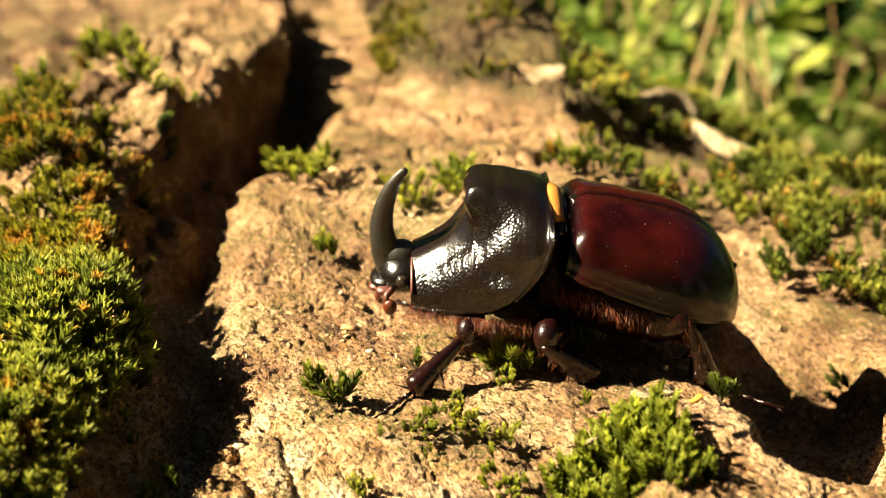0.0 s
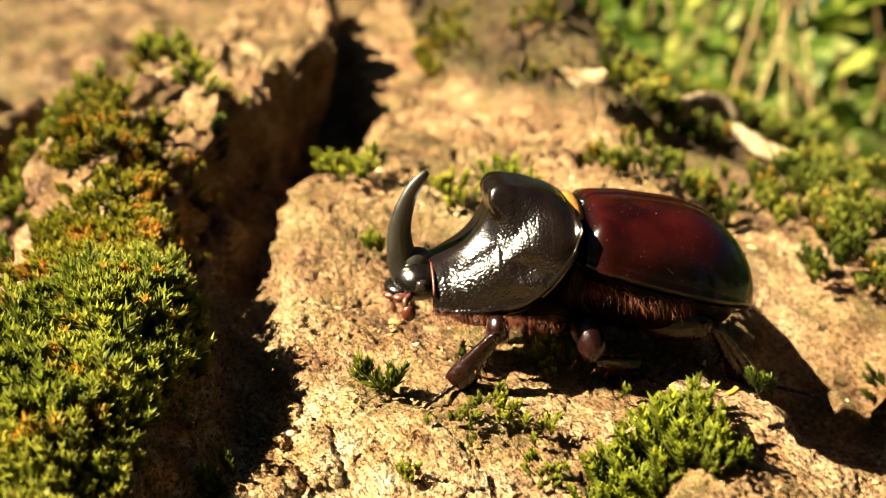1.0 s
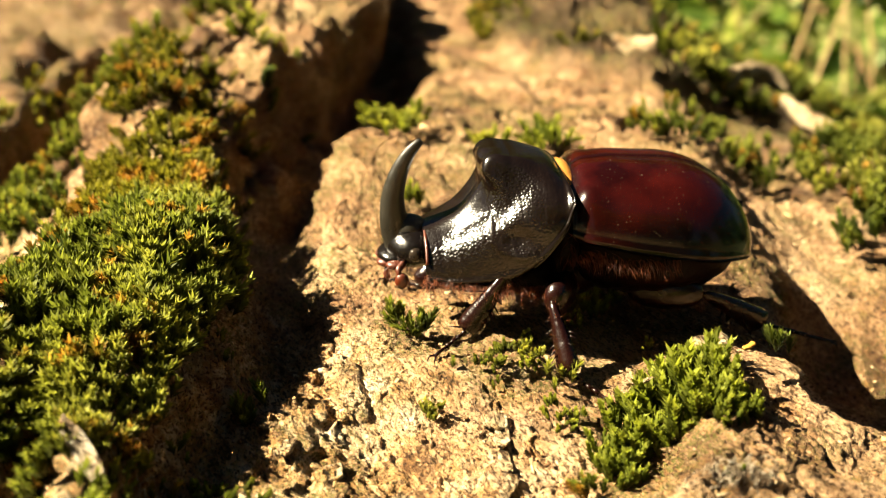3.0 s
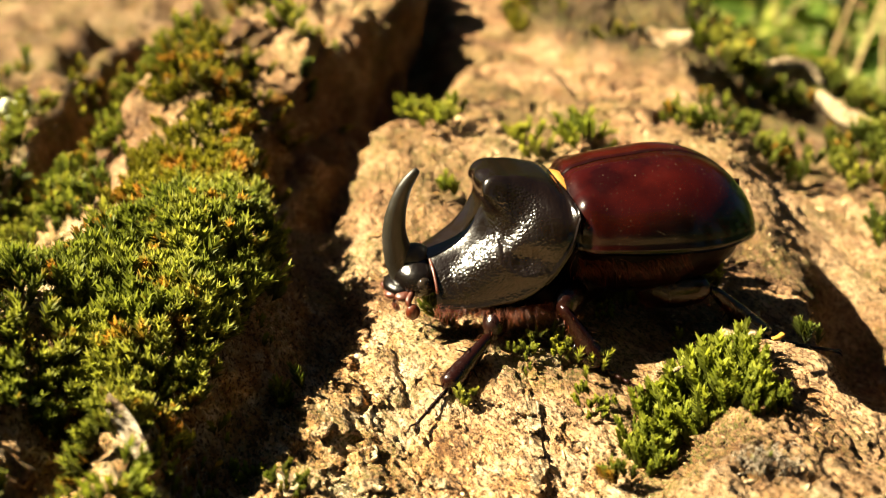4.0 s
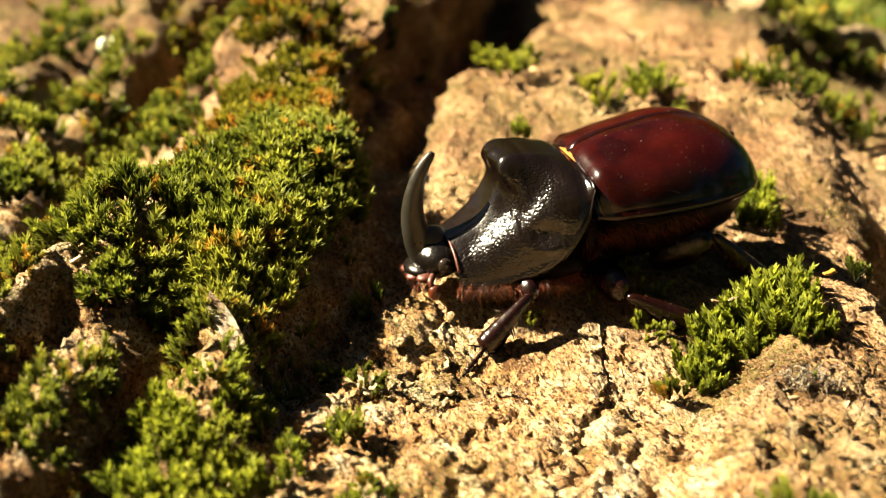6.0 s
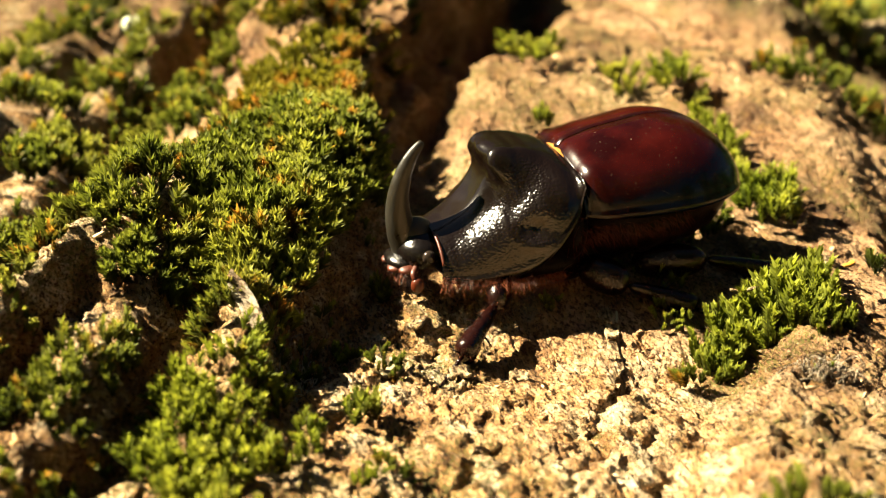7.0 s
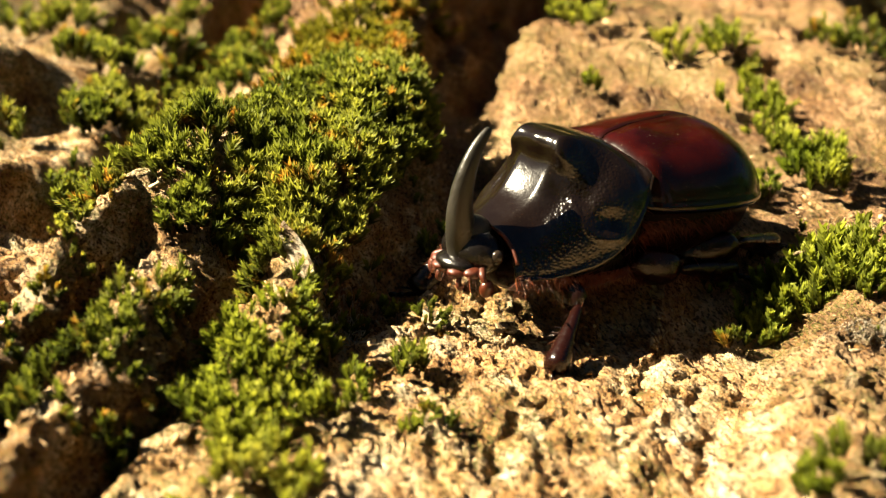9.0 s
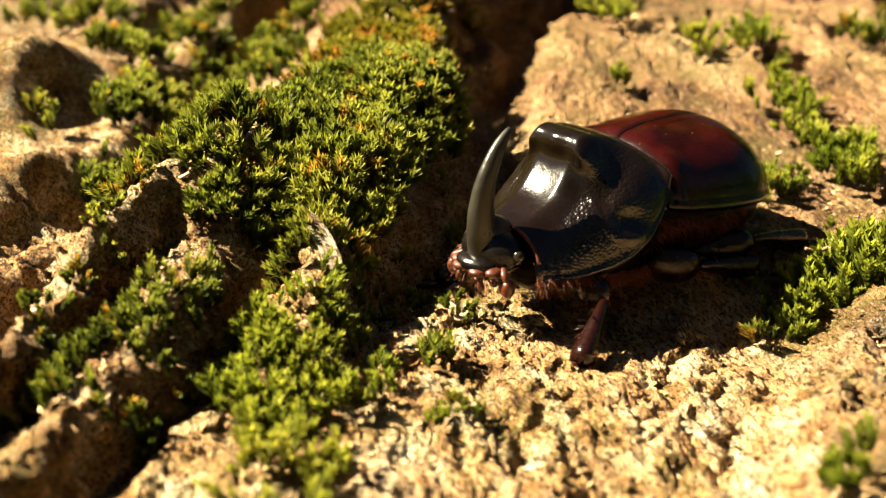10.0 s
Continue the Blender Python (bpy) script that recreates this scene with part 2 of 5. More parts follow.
def ball(centre, radii, nu=14, nv=20):
    u, v = np.meshgrid(np.linspace(0.02, np.pi - 0.02, nu), np.arange(nv) * 2 * np.pi / nv, indexing="ij")
    p = np.stack([np.sin(u) * np.cos(v), np.sin(u) * np.sin(v), np.cos(u)], -1).reshape(-1, 3)
    return p * radii + centre, sheet(nu, nv, True)


def hairs(roots, ways, lengths, width, rng, spread=0.35, droop=0.3):
    """Thin curved bristles, three-sided."""
    vs, fs = [], []
    for p, w, l in zip(np.asarray(roots, float), np.asarray(ways, float), lengths):
        w = w + rng.normal(0, spread, 3)
        w /= np.linalg.norm(w)
        side = np.cross(w, rng.normal(0, 1, 3))
        side /= np.linalg.norm(side) + 1e-9
        other = np.cross(w, side)
        mid = p + w * l * 0.55
        tip = p + w * l + np.array([0, 0, -droop * l * rng.rand()])
        k = len(vs) * 9
        r = width / 2
        ring = [p + r * side, p - r * side * 0.5 + r * other * 0.87, p - r * side * 0.5 - r * other * 0.87]
        ring += [mid + (q - p) * 0.8 for q in ring] + [tip + (q - p) * 0.08 for q in ring]
        vs.append(ring)
        for g in (k, k + 3):
            fs += [(g, g + 1, g + 4, g + 3), (g + 1, g + 2, g + 5, g + 4), (g + 2, g, g + 3, g + 5)]
    return np.concatenate(vs), np.array(fs)


# ---- terrain of the trunk's upper side, in millimetres ----
RNG = np.random.RandomState(7)
TABLE = RNG.rand(256, 256)


def vnoise(x, y):
    xi, yi = np.floor(x).astype(int), np.floor(y).astype(int)
    fx, fy = x - xi, y - yi
    fx, fy = fx * fx * (3 - 2 * fx), fy * fy * (3 - 2 * fy)
    a, b = TABLE[xi & 255, yi & 255], TABLE[(xi + 1) & 255, yi & 255]
    c, d = TABLE[xi & 255, (yi + 1) & 255], TABLE[(xi + 1) & 255, (yi + 1) & 255]
    return ((a * (1 - fx) + b * fx) * (1 - fy) + (c * (1 - fx) + d * fx) * fy) * 2 - 1


def fbm(x, y, octaves, gain=0.5):
    total, amp = 0.0, 1.0
    for n in range(octaves):
        total = total + amp * vnoise(x * 2**n + 17.3 * n, y * 2**n + 5.1 * n)
        amp *= gain
    return total


def flakes(x, y, seed=0):
    """Jittered cells, each with a level and a tilt of its own, parted by sharp joints: about -1 to 1."""
    xi, yi = np.floor(x).astype(int), np.floor(y).astype(int)
    best, second, level = np.full(x.shape, 9.0), np.full(x.shape, 9.0), np.zeros(x.shape)
    for i in (-1, 0, 1):
        for j in (-1, 0, 1):
            cx, cy = xi + i, yi + j
            px, py = cx + TABLE[(cx + seed) & 255, cy & 255], cy + TABLE[cx & 255, (cy + 91 + seed) & 255]
            d = np.hypot(x - px, y - py)
            tone = TABLE[(cx + 37) & 255, (cy + 11 + seed) & 255] * 2 - 1
            tilt = (TABLE[(cx + 5) & 255, (cy + 151) & 255] - 0.5) * (x - px) + (TABLE[(cx + 77) & 255, (cy + 51) & 255] - 0.5) * (y - py)
            near = d < best
            second = np.where(near, best, np.minimum(second, d))
            level = np.where(near, tone + 1.6 * tilt, level)
            best = np.where(near, d, best)
    return level - 0.9 * np.exp(-(((second - best) / 0.12) ** 2))


def nearest(x, y):
    """Offset from the nearest jittered cell centre, and a tone from -1 to 1 of that cell."""
    xi, yi = np.floor(x).astype(int), np.floor(y).astype(int)
    best, ox, oy, tone = np.full(x.shape, 9.0), np.zeros(x.shape), np.zeros(x.shape), np.zeros(x.shape)
    for i in (-1, 0, 1):
        for j in (-1, 0, 1):
            cx, cy = xi + i, yi + j
            px, py = cx + TABLE[(cx + 13) & 255, cy & 255], cy + TABLE[cx & 255, (cy + 29) & 255]
            d = np.hypot(x - px, y - py)
            near = d < best
            best, ox, oy = np.where(near, d, best), np.where(near, x - px, ox), np.where(near, y - py, oy)
            tone = np.where(near, TABLE[(cx + 7) & 255, (cy + 53) & 255] * 2 - 1, tone)
    return ox, oy, tone


def smooth(a, b, v):
    s = np.clip((v - a) / (b - a), 0, 1)
    return s * s * (3 - 2 * s)


def hump(x, y, cx, cy, rx, ry, lean=0.0):
    """A soft round rise of height 1."""
    u, v = x - cx - lean * (y - cy), y - cy
    return np.exp(-((u / rx) ** 2) - (v / ry) ** 2)


def crevice(y):
    """The line of the deep crack between the walked plate and the mossy ridge."""
    return np.interp(y, [40, 62, 72, 80, 100, 120, 140, 160, 200, 220, 260, 400], [-22.5, -22.8, -21.3, -20.8, -21.8, -25, -29.5, -28.5, -27.5, -28, -33.5, -56])


def old_lump(x, y):
    """1 on the lump of aged bark that lies across the far end of the plate, with a steep front."""
    front = np.interp(x, [-60, -25, -6, 2, 12, 20, 28, 40, 60], [420, 330, 222, 204, 193, 187, 192, 222, 262])
    front = front + 5 * vnoise(x / 7 + 2, y / 30)
    return smooth(-4, 3, y - front) * (1 - smooth(26, 46, x))


def old_shade_tone(x, y):
    """How far the bark turns dark: aged on the lump, the shoulder and the mossy ridge; in the crack, shade put into the
    colour too.
    """
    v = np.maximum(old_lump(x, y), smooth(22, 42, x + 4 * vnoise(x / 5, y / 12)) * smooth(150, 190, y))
    # dark lining of the crack, with part of its shade painted in
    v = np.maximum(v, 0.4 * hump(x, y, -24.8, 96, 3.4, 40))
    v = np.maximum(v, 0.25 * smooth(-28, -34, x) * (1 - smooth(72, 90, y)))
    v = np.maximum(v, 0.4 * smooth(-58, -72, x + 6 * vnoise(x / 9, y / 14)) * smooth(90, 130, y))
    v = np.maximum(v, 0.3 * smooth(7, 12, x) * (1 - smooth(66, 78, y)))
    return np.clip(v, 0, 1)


def ground(x, y, fine=True):
    x, y = np.asarray(x, float), np.asarray(y, float)
    wob = 1.6 * vnoise(y / 9 + 3.7, x / 40 + 1.0) + 0.8 * vnoise(y / 3.1, x / 20)
    plate = np.interp(y, [-200, 40, 60, 73, 86, 97, 112, 137, 160, 205, 228, 300, 388, 430, 560], [-8, -5, -4.6, -4.4, -0.2, 1.0, 2.2, 9, 9.8, 10.5, 12, 20, 26, 23, -60])
    # the plate falls to a lower one beyond its right rim, and is stepped up near the moss tuft
    plate = plate - 6.8 * smooth(19, 33, x + 0.6 * wob) * smooth(95, 125, y)
    plate = plate + 5.0 * smooth(5, 12, x + wob - 0.16 * (y - 55)) * (1 - smooth(80, 95, y)) - 2.0 * smooth(17, 30, x) * smooth(62, 74, y) * (1 - smooth(95, 120, y))
    shoulder = 13.2 - 0.5 * (x - 30) - 0.03 * np.maximum(y - 195, 0) + 40 * (1 - smooth(130, 185, y))
    plate = plate - 1.5 * np.log1p(np.exp(np.clip((plate - shoulder) / 1.5, -40, 40)))
    plate = plate + 4.0 * old_lump(x, y) + 9 * hump(x, y, 12, 262, 13, 42, -0.05) - 6.0 * np.exp(-(((x - 7.4) / 2.8) ** 6) - ((y - 136) / 4.5) ** 6) + 1.4 * hump(x, y, 3.4, 136, 1.6, 4) - 3.0 * hump(x, y, 19, 207, 9, 8) + 1.5 * hump(x, y, -4, 85, 5, 4) - 9.0 * np.exp(-(((x - 32.5 - 0.12 * (y - 98) + 0.4 * wob) / 7.0) ** 8) - ((y - 99 + 0.6 * wob) / 19.0) ** 8) + 3.0 * hump(x, y, 36, 113, 2.5, 3.0) + 1.6 * hump(x, y, -19, 77.5, 3.2, 4.0) - 1.8 * hump(x, y, -19.3, 89, 2.4, 6)
    # mossy ridge
    crest = np.interp(y, [-200, 40, 52, 63, 73, 90, 112, 132, 142, 165, 200, 250, 390, 560], [-8, -4, -0.6, 1.7, 2.9, 4.0, 5.6, 11.5, 15.0, 17.4, 21.0, 23.5, 31, -50])
    far = smooth(120, 150, y)
    left = np.interp(y, [-200, 60, 150, 185, 230, 300, 400, 560], [-8, -4, 2.5, 4, 12, 23, 31, -60])
    edge = -41 - 11 * far
    ridge = left + (crest - left) * smooth(edge - 15, edge, x + wob)
    # diagonal splits in the near part of the ridge
    near = 1 - smooth(63, 72, y)
    first = 1 - smooth(58, 65, y)
    bent = x + 0.5 * wob
    ridge = ridge - near * (0.15 * np.clip(x + 42, 0, 16) + 4.6 * np.exp(-(((bent + 31.2) / 1.3) ** 2))) - first * 3.2 * np.exp(-(((bent + 39.9) / 1.1) ** 2))
    ridge = ridge + near * (2.8 * np.exp(-(((bent + 42.6) / 1.3) ** 2)) + 2.4 * np.exp(-(((bent + 35) / 1.9) ** 2)))
    ridge = ridge - 4.5 * np.exp(-(((bent + 54 + 0.25 * (y - 80)) / 4.0) ** 2)) * smooth(66, 76, y) * (1 - smooth(112, 135, y))
    ridge = ridge - (1 - smooth(74, 84, y)) * 4.5 * np.exp(-(((bent + 48.5) / 1.9) ** 2))
    ridge = ridge - 2.8 * hump(x, y, -34.5, 66, 3.4, 8) - 1.6 * hump(x, y, -25.5, 71, 4, 5) + 1.3 * hump(x, y, -27.2, 60.5, 2.6, 6)
    ridge = ridge + 3.2 * hump(x, y, -40, 73, 4.2, 9) + 1.5 * hump(x, y, -31, 96, 6, 12)
    ridge = ridge - 0.75 * np.clip(x + 28.8, 0, 8) * smooth(60, 68, y) * (1 - smooth(92, 112, y))
    # slabs of bark that stand up beyond the ridge
    ridge = ridge + 3.5 * hump(bent, y, -62, 74, 3.0, 11) + 8 * hump(bent, y, -76, 98, 5, 12) + 7 * hump(bent, y, -80, 158, 6, 10) + 5 * hump(bent, y, -78, 180, 5, 16) - 4 * hump(bent, y, -68, 150, 4, 14) + 4 * hump(bent, y, -58.5, 60, 2.6, 8)
    # long ribs of bark with furrows beside them, up the far side
    rib = bent + 72 + 0.12 * (y - 150)
    ridge = ridge + smooth(112, 135, y) * smooth(240, 200, y) * (4.5 * np.exp(-((rib / 2.6) ** 2)) - 4.5 * np.exp(-(((rib - 5.2) / 2.0) ** 2)) + 3.5 * np.exp(-(((rib + 15) / 3.0) ** 2)) - 3.5 * np.exp(-(((rib + 9.5) / 2.0) ** 2)))
    xc = crevice(y)
    wide = np.interp(y, [98, 110, 120, 132, 145, 170, 200], [0, 5, 7.5, 7, 5.5, 4, 3])
    lip = smooth(xc - wide - 3.9 + 1.2 * smooth(112, 130, y), xc - 0.8 * wide - 0.7, x + 0.7 * wob)
    z = ridge * (1 - lip) + plate * lip
    deep = np.interp(y, [40, 58, 66, 90, 140, 175, 230, 300], [0, 0.5, 1.6, 1.8, 5.0, 8.0, 7, 0])
    z = z - deep * np.exp(-(((x - xc + 0.5 * wide - 0.4 + 0.4 * wob) / (0.45 * wide + np.interp(y, [60, 85, 130, 200], [1.6, 2.0, 3.4, 4.0]))) ** 4))
    # the plate sinks beside the far crack and is broken back from its near end
    z = z - 6.5 * np.exp(-(((x + 24.5 + 0.4 * wob) / 5.8) ** 4) - ((y - 182) / 28) ** 4) - 5.0 * np.exp(-(((x + 27.2 + 0.3 * wob) / 3.2) ** 4) - ((y - 135) / 13) ** 4)
    z = z - np.maximum(x - 50, 0) ** 2 / 98.0 - np.maximum(-x - 135, 0) ** 2 / 98.0
    # grain aslant along the trunk, then chips and crumbs
    gx, gy = 0.87 * x + 0.5 * y, -0.5 * x + 0.87 * y
    z = z + 0.55 * fbm(gx / 6.5, gy / 30, 3) + 0.35 * fbm(gx / 3.2 + 9, gy / 6.5, 2)
    if fine:
        close = 1 - smooth(60, 82, y)
        rough = 0.6 + 0.4 * smooth(-0.2, 0.5, fbm(x / 14 + 4, y / 20 + 8, 2)) + 0.35 * close
        wx, wy = gx + 0.5 * vnoise(x / 1.3, y / 1.3), gy + 0.7 * vnoise(x / 1.1 + 40, y / 1.5)
        z = z + rough * ((0.08 + 0.07 * close) * flakes(wx / 3.3, wy / 5.0) + (0.06 + 0.02 * close) * flakes(wx / 1.3, wy / 2.4, 60) + 0.06 * flakes(wx / 0.6, wy / 1.3, 120))
        z = z + smooth(120, 150, y) * (0.5 + 1.3 * smooth(-26, -36, x) * (1 - 0.3 * smooth(-52, -66, x)) + 0.7 * old_lump(x, y)) * (1.1 * flakes(wx / 7, wy / 15, 33) + 0.6 * flakes(wx / 3, wy / 6, 44))
        z = z - 0.6 * np.exp(-((fbm(gx / 6 + 21, gy / 60, 3) / 0.05) ** 2)) * smooth(-0.3, 0.3, vnoise(x / 9, y / 14 + 7))
        for x0, y0, y1, lean in ((5.4, 40, 66, -0.05), (-2.2, 50, 72, 0.18), (11.5, 44, 62, 0.05), (-9.0, 44, 62, 0.1), (-13.5, 70, 92, -0.12)):
            line = x - x0 - lean * (y - y0) + 0.9 * vnoise(y / 2.7 + x0, x / 9) + 0.4 * vnoise(y / 0.9 + x0, x / 3)
            z = z - 1.5 * np.exp(-((line / 0.42) ** 2)) * smooth(y0, y0 + 4, y) * (1 - smooth(y1 - 5, y1, y)) + 0.4 * np.exp(-(((line - 1.3) / 1.0) ** 2)) * smooth(y0, y0 + 4, y) * (1 - smooth(y1 - 5, y1, y))
        z = z + rough * 0.25 * fbm(x / 2.6 + 61, y / 3.6, 2) * close
        z = z - rough * (0.28 + 0.12 * close) * smooth(0.2, 0.6, fbm(gx / 0.8 + 5, gy / 1.3 + 9, 4, 0.65))
        z = z + rough * (0.13 * fbm(x / 0.9, y / 1.3 + 31, 4, 0.8) + 0.13 * fbm(gx / 0.45, gy / 1.5 + 77, 3, 0.7))
    return z


# ---- trunk, soil ----
def steps(a, b, fine_from, fine_to, fine, growth=1.09):
    mid = list(np.arange(fine_from, fine_to, fine))
    up, d = [mid[-1]], fine
    while up[-1] < b:
        d = min(d * growth, 14)
        up.append(up[-1] + d)
    down, d = [mid[0]], fine
    while down[-1] > a:
        d = min(d * growth, 14)
        down.append(down[-1] - d)
    return np.array(down[:0:-1] + mid + up[1:])


def make_trunk():
    xs, ys = steps(-300, 206, -48, 26, 0.165, 1.05), steps(-220, 560, 46, 104, 0.165, 1.0125)
    y, x = np.meshgrid(ys, xs, indexing="ij")
    z = ground(x, y)
    # crumbs lean over a little, so that steep flanks are not smooth drapes
    dx = 0.5 * fbm(x / 3 + 70, (y + z) / 3.5, 3) * smooth(-60, -40, x) * smooth(40, 20, x)
    steep = np.clip(np.hypot(*np.gradient(z, ys, xs)) - 0.9, 0, 2)
    dx = dx + 0.13 * fbm(x / 0.7 + 31, y / 0.8, 3, 0.7) * smooth(125, 105, y)
    dy = 0.13 * fbm(x / 0.7 + 77, y / 0.8 + 50, 3, 0.7) * smooth(125, 105, y)
    dx = dx + 0.55 * steep * fbm(y / 1.3 + 9, z / 1.1 + 4, 3, 0.65)
    # the far ridge hangs over the crack
    xc = crevice(y)
    dx = dx + np.interp(y, [104, 120, 185, 212], [0, 2.5, 2.5, 6.5]) * smooth(3, 10, z) * np.exp(-(((x - xc + 4.5 + np.interp(y, [98, 110, 120, 132, 145, 170, 200], [0, 5, 7.5, 7, 5.5, 4, 3])) / 3.0) ** 2))
    z[0], z[-1], z[:, 0], z[:, -1] = -240, -240, -240, -240
    v = np.stack([x + dx, y + dy, z], -1).reshape(-1, 3)
    ob = new("tree_trunk", mesh("tree_trunk", v, sheet(len(ys), len(xs)), BARK))
    ob.data.attributes.new("old_shade", "FLOAT", "POINT").data.foreach_set("value", old_shade_tone(x, y).ravel().astype(np.float32))
    return tagged(ob, "fallen trunk with cracked pale tan bark, deep furrows and crumbs", "tree trunk", kind="structure")


make_trunk()
SOIL_Z = -230.0
n = 40
gx, gy = np.meshgrid(np.sign(np.linspace(-1, 1, n)) * np.linspace(-1, 1, n) ** 2 * 90000, np.sign(np.linspace(-1, 1, n)) * np.linspace(-1, 1, n) ** 2 * 90000)
gz = SOIL_Z + 12 * vnoise(gx / 300, gy / 300)
tagged(new("ground", mesh("ground", np.stack([gx, gy, gz], -1).reshape(-1, 3), sheet(n, n), SOIL)), "dark woodland soil with leaf litter under the trunk", "ground", kind="structure")


# ---- moss ----
def shoot(rng, height, leaves, leaf, width, bend, open_=0.75):
    """One moss shoot: folded pointed leaves in a spiral round a thin stem; quads alone."""
    lean = rng.normal(0, bend, 2)
    vs, fs = [], []
    for k in range(leaves):
        s = (k + 0.5) / leaves
        a = k * 2.4 + rng.normal(0, 0.25)
        root = np.array([lean[0] * s * s * height, lean[1] * s * s * height, height * (0.08 + 0.9 * s)])
        out = np.array([np.cos(a), np.sin(a), 0])
        rise = open_ * (1.25 - s) + 0.12
        way = out * math.sin(rise) + np.array([lean[0], lean[1], 1.0]) * math.cos(rise)
        way /= np.linalg.norm(way)
        side = np.cross(way, out + 1e-3)
        side /= np.linalg.norm(side) + 1e-9
        keel = np.cross(side, way)
        l = leaf * (0.75 + 0.5 * rng.rand()) * (1.0 - 0.35 * s)
        w = width * (0.8 + 0.4 * rng.rand())
        tip = root + way * l + keel * l * 0.12
        mid = root + way * l * 0.42 - keel * w * 0.28
        base = len(vs)
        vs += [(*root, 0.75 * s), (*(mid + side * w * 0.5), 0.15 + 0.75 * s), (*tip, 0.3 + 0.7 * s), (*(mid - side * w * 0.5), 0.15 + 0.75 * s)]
        fs.append((base, base + 1, base + 2, base + 3))
    return np.array(vs), np.array(fs)


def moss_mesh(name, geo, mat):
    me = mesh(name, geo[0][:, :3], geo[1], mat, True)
    me.attributes.new("tipward", "FLOAT", "POINT").data.foreach_set("value", geo[0][:, 3].astype(np.float32))
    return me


def slope(x, y):
    e = 0.8
    gx, gy = ground(x + e, y, False) - ground(x - e, y, False), ground(x, y + e, False) - ground(x, y - e, False)
    nrm = np.stack([-gx / (2 * e), -gy / (2 * e), np.ones_like(gx)], -1)
    return nrm / np.linalg.norm(nrm, axis=-1, keepdims=True)


def carpet(spots, ups, kinds, rng, size):
    """Many shoots in one mesh."""
    vs, fs, n = [], [], 0
    for p, up, s in zip(spots, ups, size):
        v, f = kinds[rng.randint(len(kinds))]
        a = rng.rand() * 6.283
        up = up + rng.normal(0, 0.16, 3)
        up /= np.linalg.norm(up)
        u = np.cross(up, (math.cos(a), math.sin(a), 0.1))
        u /= np.linalg.norm(u)
        vs.append(np.c_[p + s * (v[:, :3] @ np.stack([u, np.cross(up, u), up])), v[:, 3]])
        fs.append(f + n)
        n += len(v)
    return np.concatenate(vs), np.concatenate(fs)


R = np.random.RandomState(11)
PLUMP = [shoot(R, 1.35, 28, 1.15, 0.27, 0.2, 0.27) for _ in range(8)]
FEATHER = [shoot(R, 1.6, 26, 1.2, 0.21, 0.22, 0.34) for _ in range(4)]
LOW = PLUMP + FEATHER
SPIKE = [shoot(R, 2.5, 42, 1.3, 0.44, 0.12, 0.24) for _ in range(8)]
TINY = [shoot(R, 0.75, 20, 0.55, 0.26, 0.25, 0.36) for _ in range(5)]


def moss_patch(name, cx, cy, rx, ry, turn, spacing, kinds, size, mat, label, lift=0.0, ragged=0.5, seed=0):
    """A cushion of moss over an uneven oval of the bark."""
    rng = np.random.RandomState(seed)
    spacing, size = 0.78 * spacing, 1.08 * size
    count = int(5.6 * rx * ry / spacing**2)
    r, a = np.sqrt(rng.rand(count)) * 1.25, rng.rand(count) * 6.283
    u, v = rx * r * np.cos(a), ry * r * np.sin(a)
    c, s = math.cos(radians(turn)), math.sin(radians(turn))
    x, y = cx + u * c - v * s, cy + u * s + v * c
    edge = 1.0 + ragged * fbm(x / 3.4 + seed, y / 3.4 + 2 * seed, 3)
    # shoots stand in small rounded clumps with gaps between them
    dx, dy, tone = nearest(x / (1.9 * size), y / (1.9 * size))
    d = np.hypot(dx, dy)
    keep = (r < edge * 0.92) & (d < 0.50 + 0.12 * tone) & (tone > (-0.15 if label == S else -0.72))
    x, y, r, dx, dy, d, tone = (q[keep] for q in (x, y, r, dx, dy, d, tone))
    z = ground(x, y) - 0.15 + lift * np.clip(1 - r**2, 0, 1) + size * np.clip(0.95 + 0.45 * tone - 2.6 * d**2, 0, 2)
    ups = slope(x, y) * 0.5 + np.array([-0.15, 0, 0.55]) + 0.25 * np.stack([(x - cx) / rx, (y - cy) / ry, 0 * x], -1) + 0.75 * np.stack([dx, dy, 0 * x], -1)
    scale = size * (0.75 + 0.4 * rng.rand(len(x))) * (1.0 + 0.15 * tone)
    geo = carpet(np.stack([x, y, z], -1), ups, kinds, rng, scale)
    ob = new(name, moss_mesh(name, geo, mat))
    return tagged(ob, label, "moss", "moss on the trunk", "stuff")


